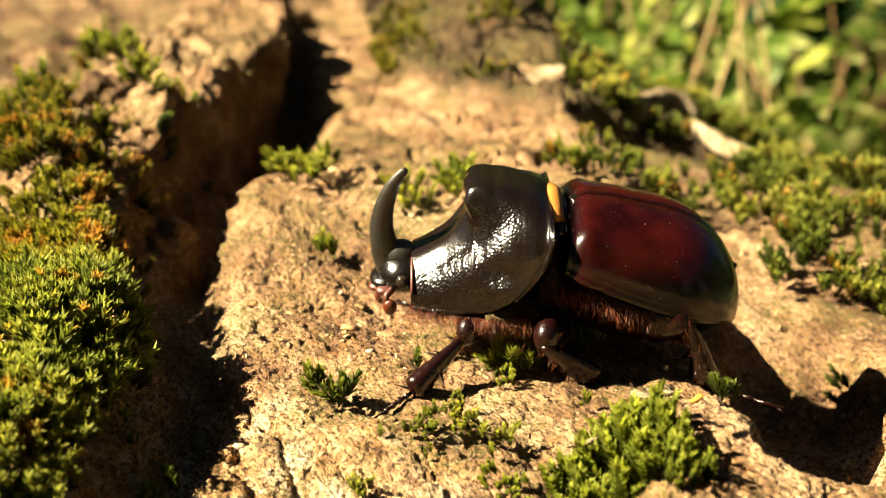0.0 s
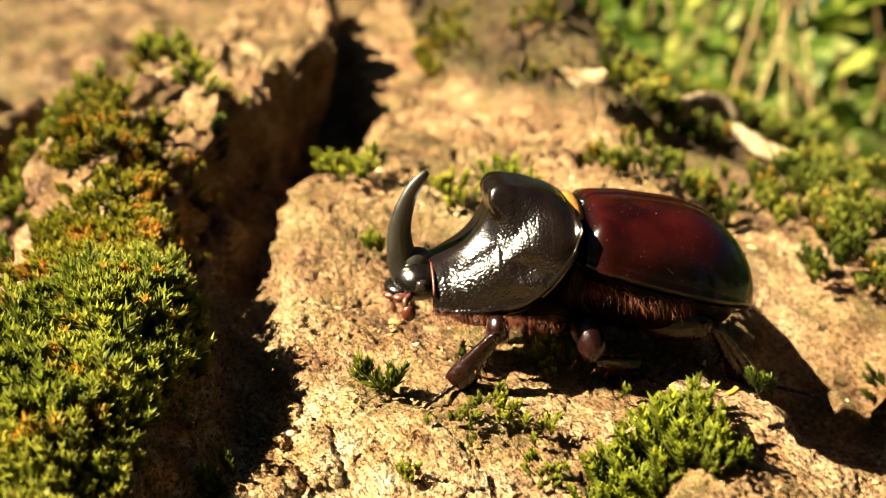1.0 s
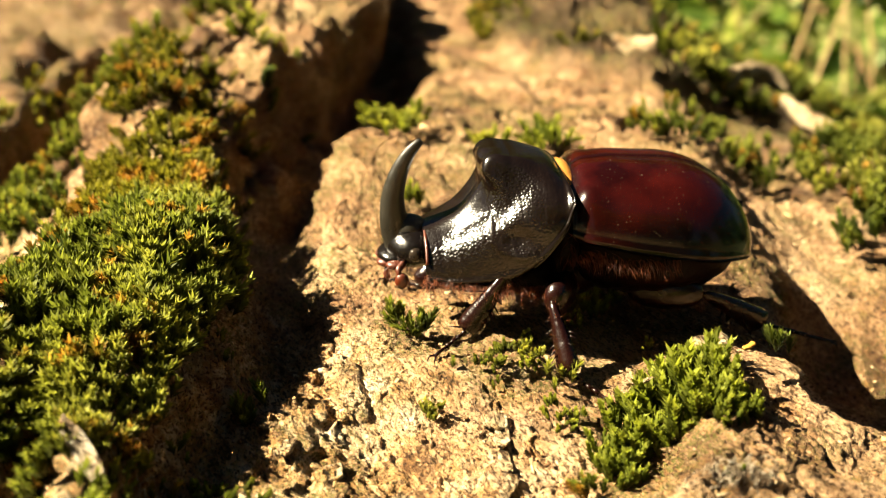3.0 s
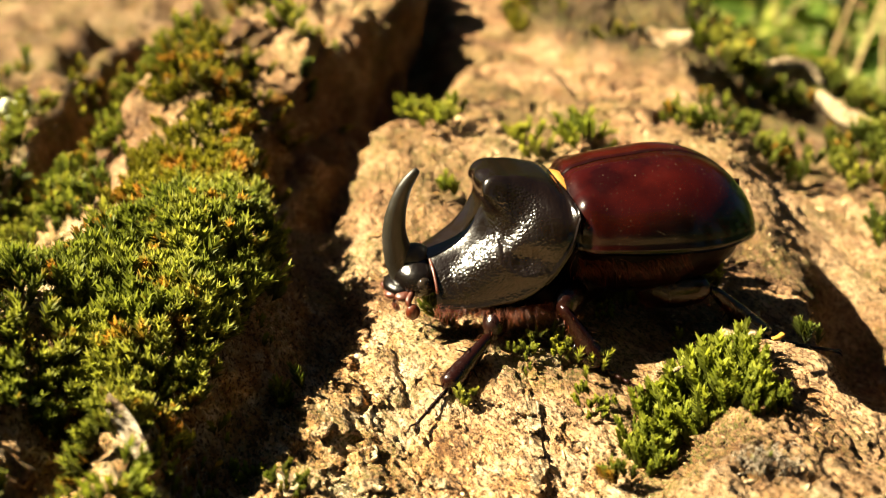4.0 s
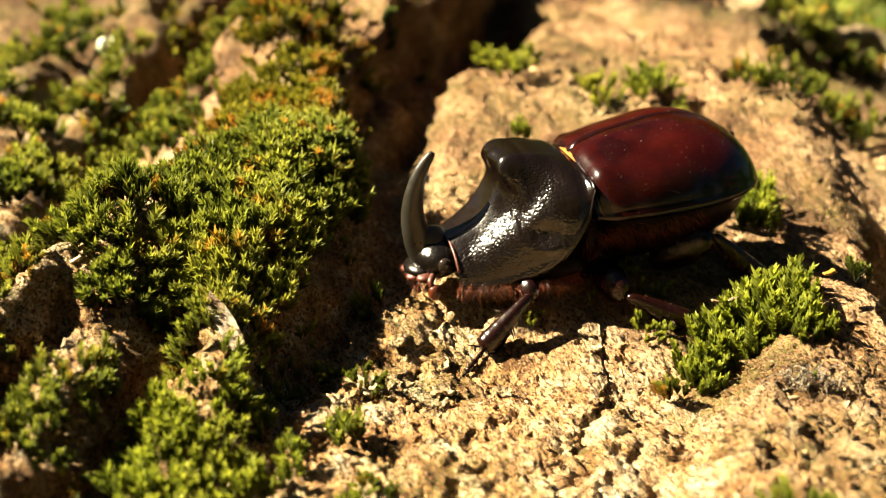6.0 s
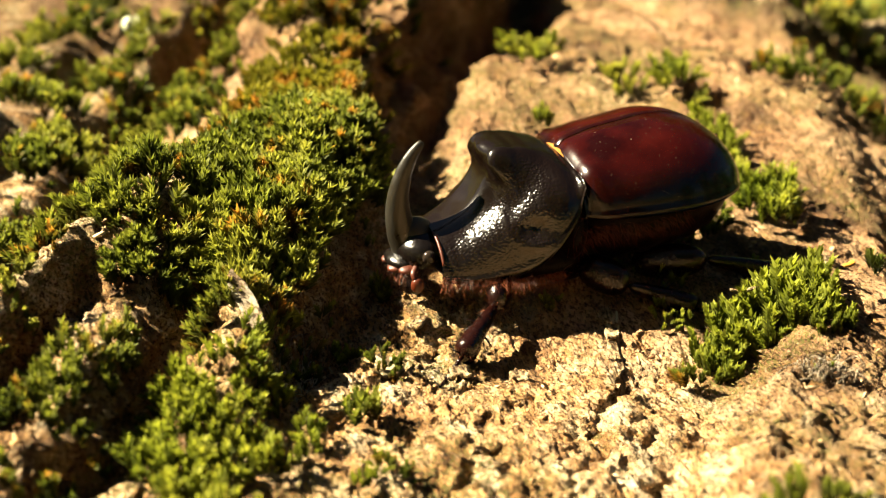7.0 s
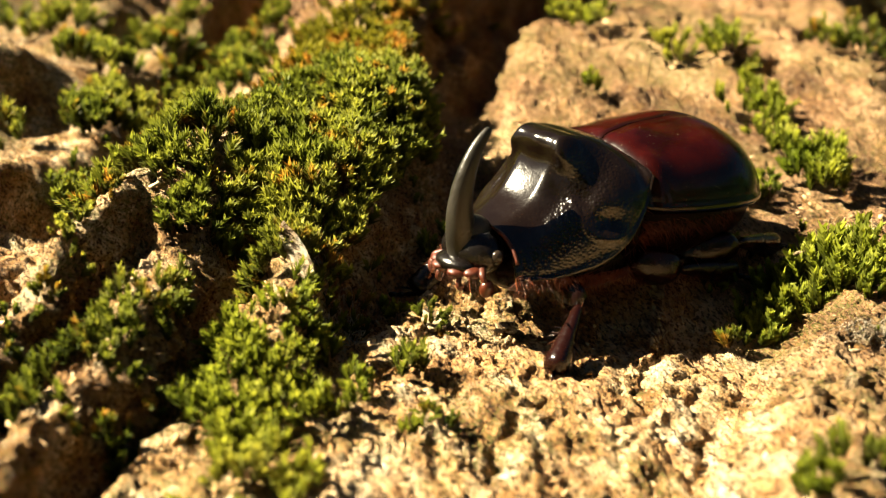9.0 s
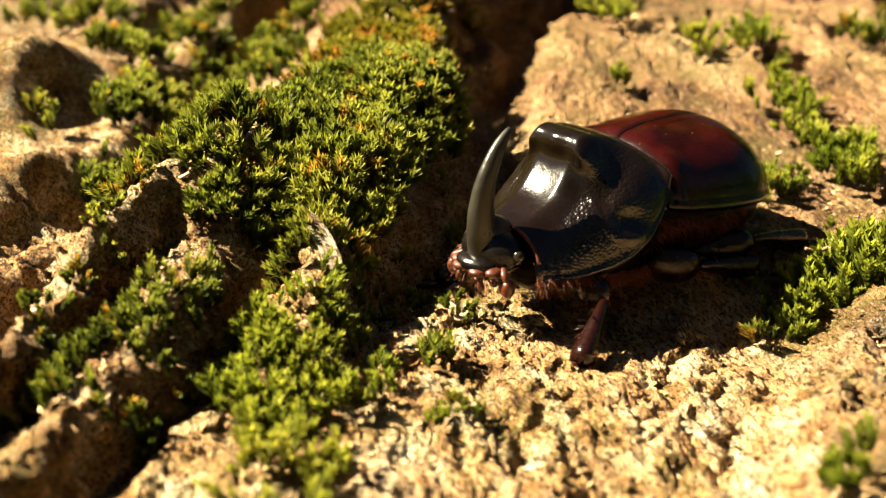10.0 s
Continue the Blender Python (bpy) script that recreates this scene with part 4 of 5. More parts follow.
for side in (1, -1):
    part("eye", ball((13.0, side * 2.75, -0.75), (0.62, 0.5, 0.62)), EYEBALL, shield, "round glossy black eye")
    part("antenna", joined(tube(curve((14.0, side * 2.2, -1.7), (14.5, side * 2.9, -2.1), (14.3, side * 3.1, -2.6), n=10), [0.3] * 5 + [0.24] * 5, 8), ball((14.2, side * 3.1, -3.0), (0.62, 0.5, 0.75), 10, 12)), RUSTY, shield, "short red-brown antenna with a club")
    part("palp", tube(curve((14.9, side * 0.9, -2.2), (15.4, side * 1.2, -2.9), (15.1, side * 1.3, -3.6), n=8), [0.25, 0.25, 0.22, 0.22, 0.25, 0.28, 0.25, 0.12], 8), RUSTY, shield)
    part("jaw", joined(ball((15.3, side * 0.9, -2.1), (0.9, 0.8, 0.42), 10, 12), ball((14.6, side * 1.9, -2.0), (0.9, 0.7, 0.45), 10, 12)), RUSTY, shield, "red-brown mouthpart")
roots = [(12.4 - 10.2 * q, sd * (4.3 + 2.5 * min(1, q * 1.6)), -2.0 - 0.5 * rng.rand()) for q in rng.rand(700) for sd in (1, -1)]
part("hair_fringe", hairs(roots, [(-0.1, 0.3 * np.sign(r[1]), -0.9) for r in roots], 0.5 + 1.1 * rng.rand(len(roots)), 0.032, rng, 0.5), HAIR, shield, "russet hair under the shield")
roots = [(13.2 + 2.3 * rng.rand(), rng.uniform(-2.4, 2.4), -2.0) for _ in range(260)]
part("mouth_hair", hairs(roots, [(0.5, 0, -0.7)] * 260, 0.6 + 1.0 * rng.rand(260), 0.035, rng, 0.5), HAIR, shield, "russet bristles round the mouth")

# legs: each has a thigh, a toothed shin and a jointed foot, all lying along +x from their joint
LEGS = {  # hip, thigh, shin, foot length
    "fore": ((6.6, 3.5, -3.5), 4.1, 6.4, 4.6),
    "middle": ((-0.2, 4.7, -2.9), 4.6, 6.2, 5.0),
    "hind": ((-5.6, 4.0, -4.0), 6.6, 7.4, 6.2),
}


def thigh(l, thick, rng):
    s = 0.5 - 0.5 * np.cos(np.linspace(0, np.pi, 18))
    return tube(np.stack([l * s, 0 * s, 0 * s], -1), thick * (0.42 + 0.6 * np.sin(np.pi * (0.15 + 0.72 * s))) * np.sqrt(np.clip(1 - np.abs(2 * s - 1) ** 7, 0.03, 1)), 14, 0.75)


def shin(l, thick, rng):
    s = np.linspace(0, 1, 16)
    geos = [tube(np.stack([l * s, 0 * s, 0.12 * np.sin(3.1 * s)], -1), thick * (0.42 + 0.75 * s**1.2) * np.sqrt(np.clip(1 - np.abs(2 * s - 1) ** 12, 0.1, 1)), 12, 0.74, 3, 0.10)]
    for k in range(9):
        at, ang = l * (0.25 + 0.75 * rng.rand()), rng.uniform(0, 6.28)
        out = np.array([0.6, math.cos(ang), math.sin(ang)])
        p = np.array([at, 0, 0]) + out * thick * 0.4 * (0, 1, 1)
        geos.append(tube([p, p + out * 0.55, p + out * 1.05], [0.09, 0.07, 0.02], 5))
    return geos[0], geos[1:]


def foot(l, rng):
    geos, at = [], 0.0
    for k in range(5):
        step = l * (0.16 if k < 4 else 0.36)
        geos.append(tube([(at, 0, 0), (at + step * 0.55, 0, 0.05), (at + step, 0, 0)], [0.13, 0.19, 0.25] if k < 4 else [0.12, 0.15, 0.16], 8))
        at += step
    for sd in (1, -1):
        geos.append(tube(curve((at - 0.1, sd * 0.05, 0), (at + 0.35, sd * 0.3, 0.05), (at + 0.6, sd * 0.35, -0.3), n=6), [0.11, 0.1, 0.09, 0.07, 0.05, 0.02], 6))
    return joined(*geos)


LEG_PARTS = {}
for kind, (hip, l1, l2, l3) in LEGS.items():
    for side, which in ((1, "left"), (-1, "right")):
        rng = np.random.RandomState(len(LEG_PARTS) + 20)
        thick = {"fore": 1.45, "middle": 1.65, "hind": 1.6}[kind]
        a = part("thigh", thigh(l1, thick, rng), LEG, beetle, "glossy dark red-brown " + kind + " thigh")
        rt = [(l1 * rng.rand(), rng.normal(0, 0.5), -0.6 * rng.rand() - 0.2) for _ in range(60)]
        part("thigh_hair", hairs(rt, [(0.1, 0.2, -1)] * 60, 0.6 + 0.9 * rng.rand(60), 0.05, rng), HAIR, a, "russet hair")
        bone, spikes = shin(l2, 1.3 if kind == "fore" else 1.2, rng)
        b = part("shin", bone, LEG, beetle, "dark toothed and spiny " + kind + " shin")
        for spike in spikes:
            part("spine", spike, LEG, b)
        for at in ((0.42, 0.7, 0.95) if kind == "fore" else (0.55, 0.95)):
            q = l2 * at
            part("tooth", tube([(q - 0.4, 0, -0.2), (q, 0.05, -0.85), (q + 0.4, 0.1, -1.55)], [0.42, 0.3, 0.05], 7), LEG, b)
        rt = [(l2 * rng.rand(), rng.normal(0, 0.3), rng.normal(0, 0.3)) for _ in range(90)]
        part("shin_hair", hairs(rt, [(0.5, 0, -0.5)] * 90, 0.5 + 0.8 * rng.rand(90), 0.05, rng, 0.8), HAIR, b, "russet bristles")
        c = part("foot", foot(l3, rng), LEG, beetle, "thin jointed " + kind + " foot with claws")
        LEG_PARTS[kind, which] = (a, b, c)


# ---- loose bits on the bark ----
def flake(cx, cy, lx, ly, turn, tilt, rise, mat, name, label, seed, thick=0.35, roll=0.0):
    """A curled, ragged chip of bark with a real thickness."""
    rng = np.random.RandomState(seed)
    n, m = 13, 17
    u, v = np.meshgrid(np.linspace(-1, 1, n), np.linspace(-1, 1, m), indexing="ij")
    edge = 1 - 0.25 * np.abs(v) ** 2 + 0.22 * vnoise(v * 2.3 + seed, u * 0 + seed)
    x, y = u * lx / 2 * edge, v * ly / 2 * (1 + 0.2 * vnoise(u * 2.1 + seed, v * 0 + 2.5))
    z = 0.22 * ly * (v**2) * 0.4 + 0.25 * fbm(x / 1.2 + seed, y / 1.6, 3)
    topv = np.stack([x, y, z + thick / 2], -1).reshape(-1, 3)
    lowv = np.stack([x * 0.96, y * 0.97, z - thick / 2], -1).reshape(-1, 3)
    f, k = sheet(n, m), n * m
    ring = np.concatenate([np.arange(m), m * np.arange(1, n) + m - 1, (n - 1) * m + np.arange(m - 2, -1, -1), m * np.arange(n - 2, -1, -1)])
    wall = np.stack([ring[:-1], ring[1:], ring[1:] + k, ring[:-1] + k], -1)
    ob = new(name, mesh(name, np.concatenate([topv, lowv]), np.concatenate([f[:, ::-1], f + k, wall]), mat))
    ob.matrix_world = pose(cx * MM, cy * MM, (float(ground(cx, cy)) + rise) * MM, tilt, roll, turn)
    return tagged(ob, label, "bark flake", "bark flakes")


flake(-27.3, 62.3, 1.25, 4.8, 22, 42, 1.2, WEB, "bark_flake", "pale cream flake standing up between moss", 1, 0.2, -38.0)
flake(-31.5, 60.5, 2.6, 3.6, 20, 6, 0.2, BARK, "bark_flake", "pale tan chip of bark among moss", 2)
flake(-19.0, 60.0, 1.5, 3.2, 10, 8, 0.3, FLAKE, "bark_flake", "pale chip of bark on the trunk", 3)
flake(-17.2, 66.8, 1.6, 2.6, 30, 6, 0.3, FLAKE, "bark_flake", "pale chip of bark on the trunk", 4)
flake(-11.5, 67.5, 1.7, 1.1, 15, 8, 0.35, FLAKE, "bark_flake", "pale chip of bark on the trunk", 5)
flake(-7.0, 70.0, 1.5, 1.0, -20, 8, 0.35, FLAKE, "bark_flake", "pale chip of bark on the trunk", 6)
flake(16.5, 88.0, 3.6, 1.6, 24, 12, 0.6, FLAKE, "bark_flake", "pale splinter lying by the moss", 7)
flake(10.0, 79.5, 0.45, 2.4, -62, 6, 4.6, FLAKE, "dry_straw", "thin pale bit of straw caught on moss tips", 31, 0.2)
flake(18.0, 79.8, 0.45, 1.1, -50, 10, 2.6, SEED, "dry_leaf", "tiny orange dry leaf caught on moss tips", 32, 0.2)


# a streak of cream rotten fibre runs down the plate
for k, (x, y, w, l) in enumerate(((-0.9, 79.2, 1.9, 2.0), (-0.3, 77.4, 1.2, 2.6), (0.1, 75.0, 0.9, 2.8), (0.5, 72.4, 1.0, 2.6), (0.2, 69.8, 0.8, 2.4), (-12.6, 73.0, 1.3, 2.2), (-16.5, 74.5, 1.2, 2.6))):
    flake(x, y, w, l, 12 * (k % 3) - 10, 8, 0.25, FLAKE, "bark_flake", "cream fibrous chip of rotten bark", 8 + k, 0.3)


def crumbs(count, seed, box, size, mat, label):
    """Loose angular crumbs strewn over the bark, too many to count."""
    rng = np.random.RandomState(seed)
    cube = np.array([(i, j, k) for i in (-1, 1) for j in (-1, 1) for k in (-1, 1)], float)
    quads = np.array([(0, 1, 3, 2), (4, 6, 7, 5), (0, 4, 5, 1), (2, 3, 7, 6), (0, 2, 6, 4), (1, 5, 7, 3)])
    x, y = rng.uniform(box[0], box[1], count), rng.uniform(box[2], box[3], count)
    keep = fbm(x / 6 + seed, y / 9, 2) > -0.25
    x, y = x[keep], y[keep]
    z = ground(x, y)
    vs, fs = [], []
    for n, p in enumerate(np.stack([x, y, z], -1)):
        s = size * np.exp(rng.normal(0, 0.45)) * np.array([0.6, 1.5, 0.25]) * (0.7 + 0.6 * rng.rand(3))
        turn = np.array(Euler((rng.normal(0, 0.5), rng.normal(0, 0.5), rng.rand() * 6.28)).to_matrix())
        vs.append((cube + rng.normal(0, 0.28, (8, 3))) * s / 2 @ turn.T + p + (0, 0, 0.12 * size))
        fs.append(quads + 8 * n)
    ob = new("bark_crumbs", mesh("bark_crumbs", np.concatenate(vs), np.concatenate(fs), mat, True))
    return tagged(ob, label, "crumbs", "", "stuff")


CRUMB, _nt, _b = material("crumb", 0.85, 0.2)
_geo = _nt.nodes.new("ShaderNodeNewGeometry")
_tone = ramp(_nt, _geo.outputs["Random Per Island"], (0.0, (0.12, 0.06, 0.025)), (0.35, (0.42, 0.25, 0.10)), (0.7, (0.60, 0.43, 0.23)), (1.0, (0.70, 0.55, 0.34)))
_nt.links.new(mixed(_nt, 0.5, _tone, ramp(_nt, tex(_nt, 1800, 4), (0.3, (0.4, 0.36, 0.3)), (0.6, (1, 1, 1))), "MULTIPLY"), _b.inputs["Base Color"])
crumbs(1800, 3, (-22, 30, 40, 100), 0.16, CRUMB, "loose pale and brown crumbs of rotten bark")
crumbs(2000, 4, (-20, 40, 95, 150), 0.19, CRUMB, "loose pale and brown crumbs of rotten bark")
crumbs(2000, 5, (-50, -22, 40, 80), 0.22, CRUMB, "loose brown crumbs of rotten bark")


def splinter(points, r, label, seed):
    pts = curve(*[(x, y, float(ground(x, y)) + h) for x, y, h in points], n=16)
    s = np.linspace(0, 1, 16)
    ob = new("wood_splinter", mesh("wood_splinter", *tube(pts, r * (0.6 + 0.5 * np.sin(3.0 * s + 0.2)) , 12, 0.6, seed, 0.35), FLAKE))
    return tagged(ob, label, "splinter", "splinters on the trunk")


splinter([(31, 206, 2.0), (37, 219, 3.4), (43, 225, 5.0), (48, 225, 3.0)], 2.3, "pale weathered strip of wood lying on mossy bark", 21)
splinter([(44.5, 211, 2.6), (46.3, 197, 2.8), (47.6, 182, 2.4)], 1.5, "pale thin splinter of wood lying on mossy bark", 22)
flake(17.3, 212.5, 4.2, 8.5, 64, 0, 1.6, FLAKE, "wood_splinter", "pale chip of wood lying on the bark lump", 23, 1.0, -30.0)
splinter([(26, 66.5, 0.4), (24, 64.0, 0.5), (21, 62.5, 0.4)], 0.35, "pale dry straw lying on bark", 3)


def web(cx, cy, w, h, count, seed, label):
    """A wisp of dry white threads over the bark."""
    rng = np.random.RandomState(seed)
    geos = []
    for _ in range(count):
        p = np.array([cx + rng.normal(0, w), cy + rng.normal(0, h)])
        q = p + rng.normal(0, 1, 2) * (w, h) * 1.1
        m = (p + q) / 2 + rng.normal(0, 0.3, 2)
        line = curve(*[(*k, float(ground(*k, False)) + lift) for k, lift in ((p, 0.35), (m, 0.7 + 0.6 * rng.rand()), (q, 0.35))], n=7)
        geos.append(tube(line, 0.03 + 0.03 * rng.rand(), 4))
    ob = new("dry_web", mesh("dry_web", *joined(*geos), WEB))
    return tagged(ob, label, "web", "wisps of web", "stuff")


web(-24.0, 63.0, 0.7, 1.9, 70, 1, "wisp of whitish web on moss")
web(-30.0, 68.0, 1.2, 1.2, 60, 2, "wisp of whitish web on moss")


web(15.5, 65.5, 0.9, 0.7, 60, 5, "wisp of whitish web on bark beside moss")
bit = splinter([(-48.6, 85.0, 1.8), (-46.8, 86.0, 2.6), (-44.6, 86.6, 2.2)], 0.5, "dark brown bit of bark lying on moss", 4)
bit.data.materials[0] = BARK_DARK


def lichen(cx, cy, r, count, seed):
    """A small pale rosette of rounded lobes."""
    rng = np.random.RandomState(seed)
    lobes = []
    for _ in range(count):
        a, d = rng.rand() * 6.28, r * math.sqrt(rng.rand())
        x, y = cx + d * math.cos(a), cy + d * math.sin(a)
        q = r * (0.16 + 0.16 * rng.rand())
        lobes.append(ball((x, y, float(ground(x, y)) + 0.5 * (1 - d / r) * r), (q, q, 0.6 * q), 7, 9))
    ob = new("lichen", mesh("lichen", *joined(*lobes), LICHEN))
    return tagged(ob, "small pale green lichen growing on bark", "lichen", "", "stuff")


LICHEN, _nt, _b = material("pale_lichen", 0.85, 0.2)
_nt.links.new(ramp(_nt, tex(_nt, 700, 4), (0.35, (0.42, 0.46, 0.28)), (0.65, (0.72, 0.74, 0.52))), _b.inputs["Base Color"])
lichen(-78.6, 153.8, 2.6, 60, 1)


# ---- plants behind the trunk ----
def leaf_blade(length, width, rng):
    n = 6
    s = np.linspace(0, 1, n)
    half = width / 2 * np.sin(np.pi * np.clip(s, 0.03, 0.985)) ** 0.8
    mid = np.stack([s * length, 0 * s, -0.18 * length * s**2], -1)
    fold = 0.22
    left = mid + np.stack([0 * s, half, half * fold], -1)
    right = mid + np.stack([0 * s, -half, half * fold], -1)
    v = np.stack([left, mid, right], 1).reshape(-1, 3)
    return v, sheet(n, 3)


def plant(cx, cy, height, leaves, size, seed, mat=LEAF, label="leafy green shrub with thin dry stems", stems=5, spread=0.5):
    rng = np.random.RandomState(seed)
    base = tagged(new("shrub"), label, "shrub", "woodland plants")
    base.location = (cx * MM, cy * MM, SOIL_Z * MM)
    blades = []
    for k in range(stems):
        a, out = rng.rand() * 6.28, spread * height * rng.rand()
        top = np.array([math.cos(a) * out, math.sin(a) * out, height * (0.7 + 0.4 * rng.rand())])
        bend = rng.normal(0, 0.05 * height, 3)
        line = curve((rng.normal(0, 12), rng.normal(0, 12), 0), top * 0.5 + bend, top, n=12)
        part("stem", tube(line, np.linspace(0.006, 0.003, 12) * height ** 0.5 * 12, 6), STEM, base, "thin dry brown stem")
        for _ in range(leaves // stems):
            s = 0.25 + 0.75 * rng.rand()
            p = line[min(int(s * 11), 11)] + rng.normal(0, size * 0.45, 3)
            v, f = leaf_blade(size * (0.6 + 0.7 * rng.rand()), size * (0.4 + 0.3 * rng.rand()), rng)
            m = np.array(Euler((rng.normal(0, 0.5), rng.normal(0, 0.6), rng.rand() * 6.28)).to_matrix())
            blades.append((v @ m.T + p, f))
    part("foliage", joined(*blades), mat, base, "fresh green pointed leaves")
    return base


rng = np.random.RandomState(40)
for k in range(17):
    y = 580 + 28 * k + rng.normal(0, 15)
    x = y * (0.06 + 0.40 * ((k * 0.618) % 1.0))
    plant(x, y, 190 + 110 * rng.rand(), 90, 22 + 16 * rng.rand(), 100 + k)
for k in range(12):
    plant(-500 + 260 * k, 1500 + rng.normal(0, 150), 480 + 200 * rng.rand(), 420, 75, 200 + k, LEAF_FAR, "dark green bush with dense leaves", 9, 0.9)
for k in range(7):  # low growth beside the trunk
    y = 500 + 24 * k
    plant(y * (0.27 + 0.025 * k), y, 120 + 50 * rng.rand(), 110, 20, 400 + k)
for k in range(6):  # dead stalks stand among the leaves
    stalk = tagged(new("dry_stalk"), "thin pale dry stalk standing among leaves", "stalk", "dry stalks")
    y = 545 + 160 * rng.rand()
    x = y * (0.14 + 0.24 * ((k * 0.618) % 1.0))
    stalk.location = (x * MM, y * MM, SOIL_Z * MM)
    tall, a = 300 + 110 * rng.rand(), rng.normal(0, 0.16, 2)
    line = curve((0, 0, 0), (a[0] * 120 + 6, a[1] * 90, tall * 0.5), (a[0] * tall, a[1] * tall, tall), n=10)
    part("stem", tube(line, np.linspace(1.1, 0.6, 10), 7, 1.0, k, 0.2), STRAW, stalk)
    if k % 2:
        part("twig", tube(curve(line[6], line[6] + (30, -10, 34), line[6] + (74, -14, 52), n=7), np.linspace(0.9, 0.5, 7), 6), STRAW, stalk)
# hedges added all round, mostly unseen, to limit the sky's light and reflections
for k in range(18):
    if k in (13, 14, 15):  # an open gap towards the low sun
        continue
    a = radians(20 * k + rng.normal(0, 4))
    r = 2600 + 400 * rng.rand()
    tall = 800 if 2 <= k <= 6 else 2300 if k <= 11 else 1700
    plant(r * math.sin(a), r * math.cos(a), tall + 600 * rng.rand(), 800 if tall > 2000 else 620, 190, 300 + k, LEAF_FAR, "added dark green hedge with dense leaves, mostly out of view", 12, 0.45)


# ---- what moves ----
STEPS = [  # seconds, place and turn of the beetle, then yaw and pitch of its abdomen
    (0, 9.57, 101.07, 10.08, -14.30, 1.22, 178.59, 1.9, -13.9),
    (0.5, 8.64, 99.90, 9.88, -9.59, 1.29, 184.72, 1.1, -9.7),
    (1, 6.89, 98.72, 9.77, -4.71, -0.79, 189.23, -1.0, -7.2),
    (1.5, 6.40, 97.72, 10.17, -7.33, -4.30, 189.24, -1.8, -7.8),
    (2, 5.84, 97.49, 10.09, -7.06, -4.55, 188.26, -2.8, -5.2),
    (2.5, 4.72, 97.00, 9.80, -6.67, -2.15, 189.67, -3.2, -2.7),
    (4, 0.86, 93.28, 8.02, -8.66, 6.45, 199.18, -5.5, 4.9),
    (4.5, -0.34, 91.85, 7.43, -1.75, 7.87, 198.74, -3.1, 5.7),
    (5, -1.04, 89.96, 6.56, -0.72, 8.44, 201.69, -1.5, 5.7),
    (5.5, -2.16, 88.56, 5.76, -3.80, 10.19, 203.36, -0.9, 7.6),
    (7, -6.61, 85.16, 4.84, -5.40, 7.10, 210.75, -0.6, 8.5),
    (7.5, -8.00, 82.63, 3.36, -6.58, 8.69, 213.29, -0.6, 9.0),
    (8, -7.61, 80.83, 3.99, -2.07, 2.11, 218.90, -0.1, 6.0),
    (8.5, -6.73, 78.88, 3.82, 0.49, 0.01, 230.30, -3.0, 6.4),
    (9, -6.82, 77.57, 3.41, 0.34, -0.06, 233.54, -3.2, 5.7),
    (9.5, -7.48, 77.04, 3.34, 0.67, -0.59, 235.70, -2.2, 4.3),
    (10, -7.70, 77.46, 2.83, 0.42, -0.19, 236.09, -0.3, 4.9),
]
# footholds: seconds from, to, and the place on the bark
FOOTHOLDS = {
    ("fore", "left"): ((-1, 2.75, -2.6, 92.0), (3.5, 5.0, -7.6, 80.5), (5.35, 6.2, -9.5, 75.8), (6.65, 8.15, -11.9, 69.0), (8.6, 11, -6.7, 61.6)),
    ("middle", "left"): ((-1, 1.9, 12.8, 95.5), (3.1, 4.95, 4.7, 85.0), (5.4, 11, 7.3, 82.0)),
    ("hind", "left"): ((-1, 2.75, 22.6, 96.5), (3.6, 5.2, 19.0, 92.0), (5.9, 7.5, 14.0, 87.0), (8.4, 11, 9.0, 87.0)),
}
AUTO = {  # for the far side: stance times, and reach ahead of and beyond the hip
    ("fore", "right"): (((-1, 1.2), (1.9, 4.3), (4.9, 6.6), (7.7, 11)), 4.0, 5.0),
    ("middle", "right"): (((-1, 0.4), (1.1, 3.2), (3.9, 5.8), (6.4, 8.0), (8.6, 11)), -1.0, 7.5),
    ("hind", "right"): (((-1, 1.6), (2.3, 4.6), (5.2, 7.2), (7.9, 11)), -7.5, 5.5),
}


def body_at(t):
    """Place, turn and abdomen angles at a time, on a smooth line through the steps."""
    rows = np.array(STEPS)
    k = int(np.clip(np.searchsorted(rows[:, 0], t) - 1, 0, len(rows) - 2))
    slope_ = np.gradient(rows[:, 1:], rows[:, 0], axis=0)
    h = rows[k + 1, 0] - rows[k, 0]
    s = np.clip((t - rows[k, 0]) / h, 0, 1)
    a, b, ma, mb = rows[k, 1:], rows[k + 1, 1:], slope_[k] * h, slope_[k + 1] * h
    return (2 * s**3 - 3 * s**2 + 1) * a + (s**3 - 2 * s**2 + s) * ma + (3 * s**2 - 2 * s**3) * b + (s**3 - s**2) * mb


def body_pose(t):
    r = body_at(t)
    return pose(*(r[:3] * MM), *r[3:6])


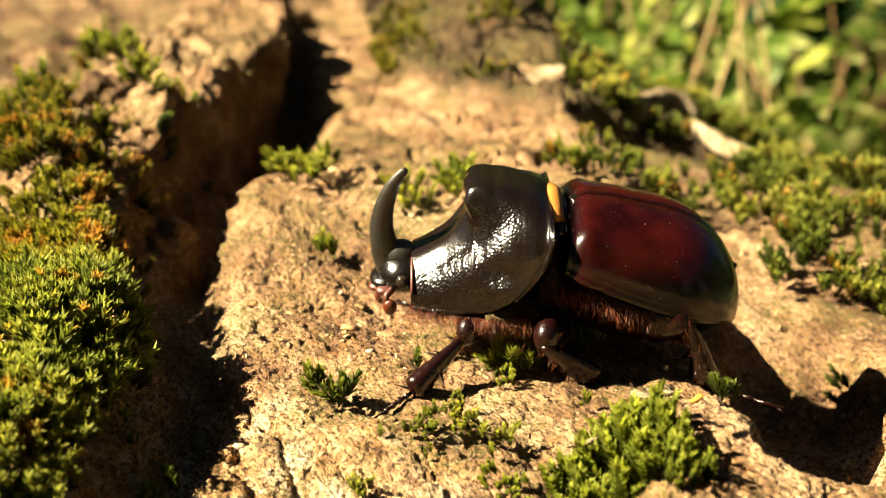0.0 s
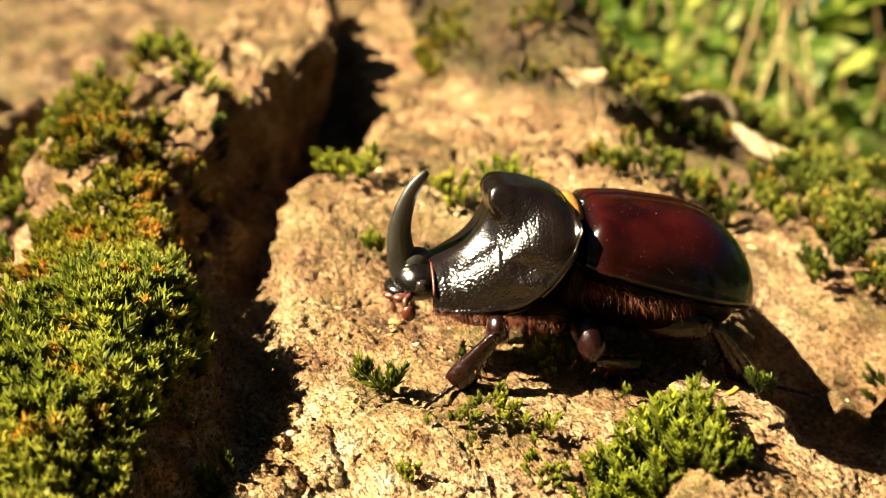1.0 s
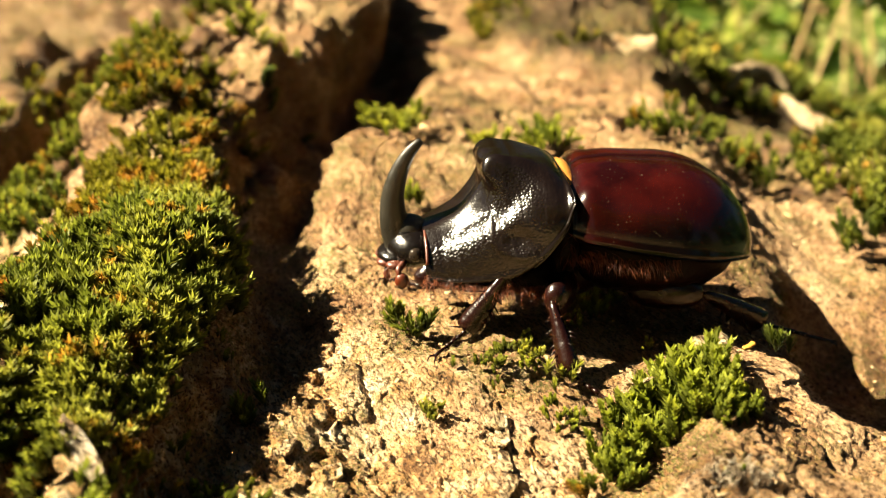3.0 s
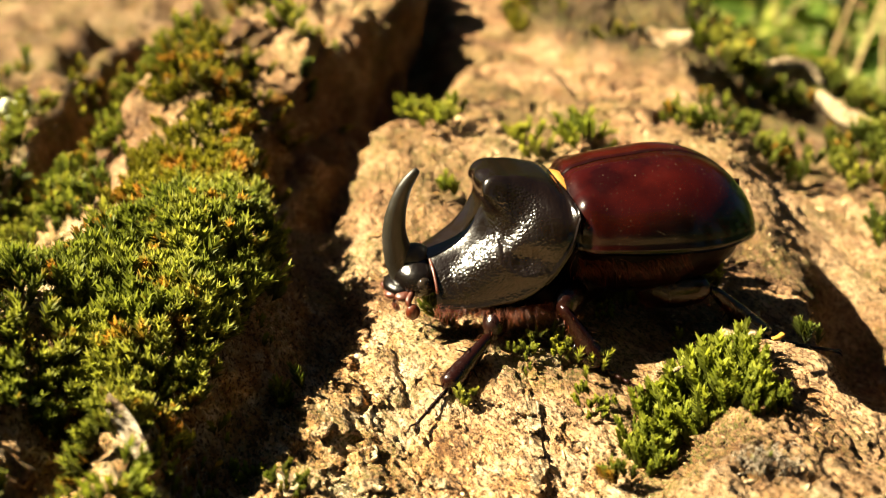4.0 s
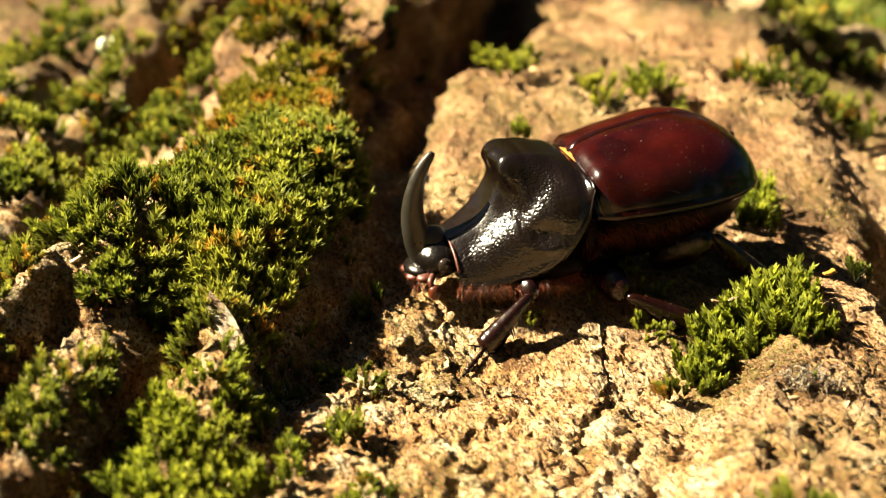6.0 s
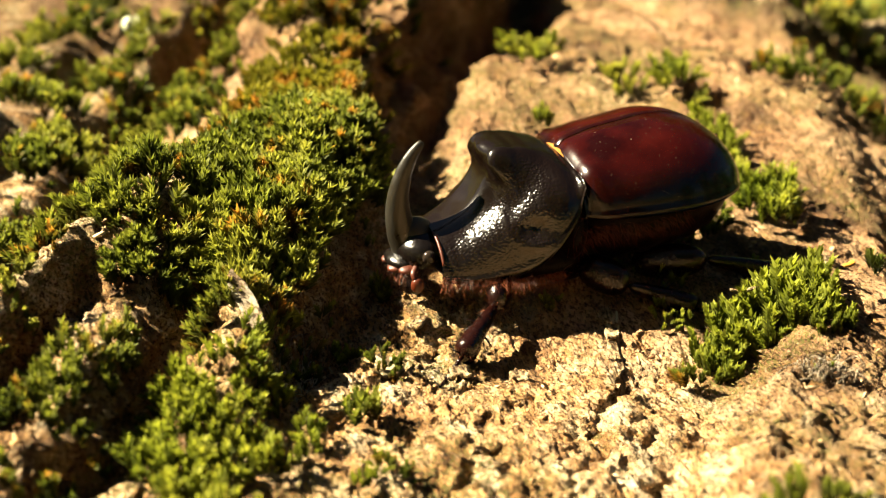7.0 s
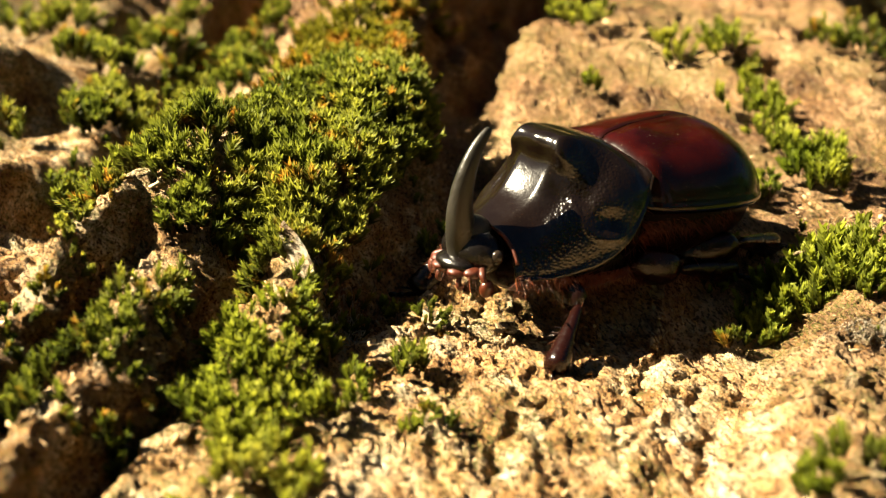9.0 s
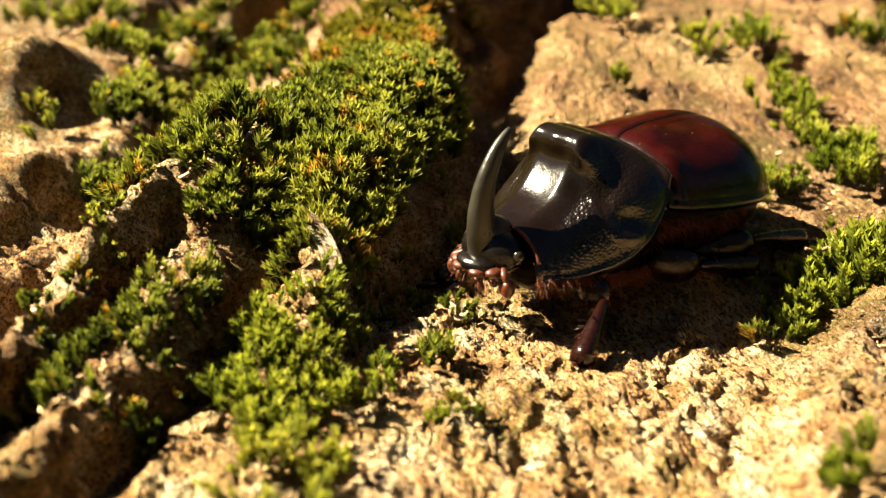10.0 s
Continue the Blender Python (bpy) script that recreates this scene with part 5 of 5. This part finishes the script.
def foothold(leg, t):
    kind, which = leg
    if leg in FOOTHOLDS:
        stands = FOOTHOLDS[leg]
    else:
        times, ahead, beyond = AUTO[leg]
        stands = []
        hip = LEGS[kind][0]
        for t0, t1 in times:
            p = body_pose(np.clip((t0 + t1) / 2, 0, 10)) @ (Vector((hip[0] + ahead, -(hip[1] + beyond), hip[2])) * MM) / MM
            stands.append((t0, t1, p.x, p.y))
    for (t0, t1, x, y), nxt in zip(stands, list(stands[1:]) + [None]):
        if t <= t1:
            return Vector((x, y, float(ground(x, y)) + 0.35))
        if nxt and t < nxt[0]:
            s = (t - t1) / (nxt[0] - t1)
            s = s * s * (3 - 2 * s)
            x, y = x + (nxt[2] - x) * s, y + (nxt[3] - y) * s
            return Vector((x, y, float(ground(x, y, False)) + 0.35 + 2.2 * math.sin(math.pi * s)))
    return Vector((stands[-1][2], stands[-1][3], 0))


def along(start, end, up):
    """A pose at start whose x axis points to end."""
    x = (end - start).normalized()
    y = up.cross(x).normalized()
    z = x.cross(y)
    return Matrix.Translation(start * MM) @ Matrix((x, y, z)).transposed().to_4x4()


def limb_poses(leg, t):
    """Thigh, shin and foot in the beetle's space, so that the foot keeps its hold."""
    kind, which = leg
    side = 1 if which == "left" else -1
    hip, l1, l2, l3 = LEGS[kind]
    body = body_pose(t)
    hip = Vector((hip[0], side * hip[1], hip[2]))
    hold = foothold(leg, t)
    target = body.inverted() @ (hold * MM) / MM
    reach = target - hip
    far = min(max(reach.length, abs(l1 - l2) + 0.6), (l1 + l2) * 0.985)
    way = reach.normalized()
    target = hip + way * far
    cosine = (l1 * l1 + far * far - l2 * l2) / (2 * l1 * far)
    out = Vector((0.1, 1.0 * side, 0.15)) if kind == "fore" else Vector((0.75, 0.85 * side, 0.35)) if kind == "middle" else Vector((-0.7, 0.5 * side, 0.25))
    out = (out - way * out.dot(way)).normalized()
    knee = hip + way * l1 * cosine + out * l1 * math.sqrt(max(0.0, 1 - cosine * cosine))
    ahead = {"fore": Vector((0.75, 0.75 * side, 0)), "middle": Vector((-0.5, 0.75 * side, 0)), "hind": Vector((-1, 0.45 * side, 0))}[kind]
    down = body.to_3x3().inverted() @ Vector((0, 0, -1))
    toe = target + (ahead.normalized() + 0.12 * down) * l3
    up = Vector((0, 0, 1))
    return along(hip, knee, up), along(knee, target, up + Vector((0, 0.3 * side, 0))), along(target, toe, up)


def motions():
    times = sorted({round(0.25 * k, 2) for k in range(41)} | {row[0] for row in STEPS})
    walk(beetle, [(t, body_pose(t)) for t in times])
    walk(abdomen, [(t, pose(*(PIVOT * MM), 0, body_at(t)[7], body_at(t)[6])) for t in times])
    for leg, limbs in LEG_PARTS.items():
        rows = [(t, limb_poses(leg, t)) for t in times]
        for k, limb in enumerate(limbs):
            walk(limb, [(t, r[k]) for t, r in rows])


motions()
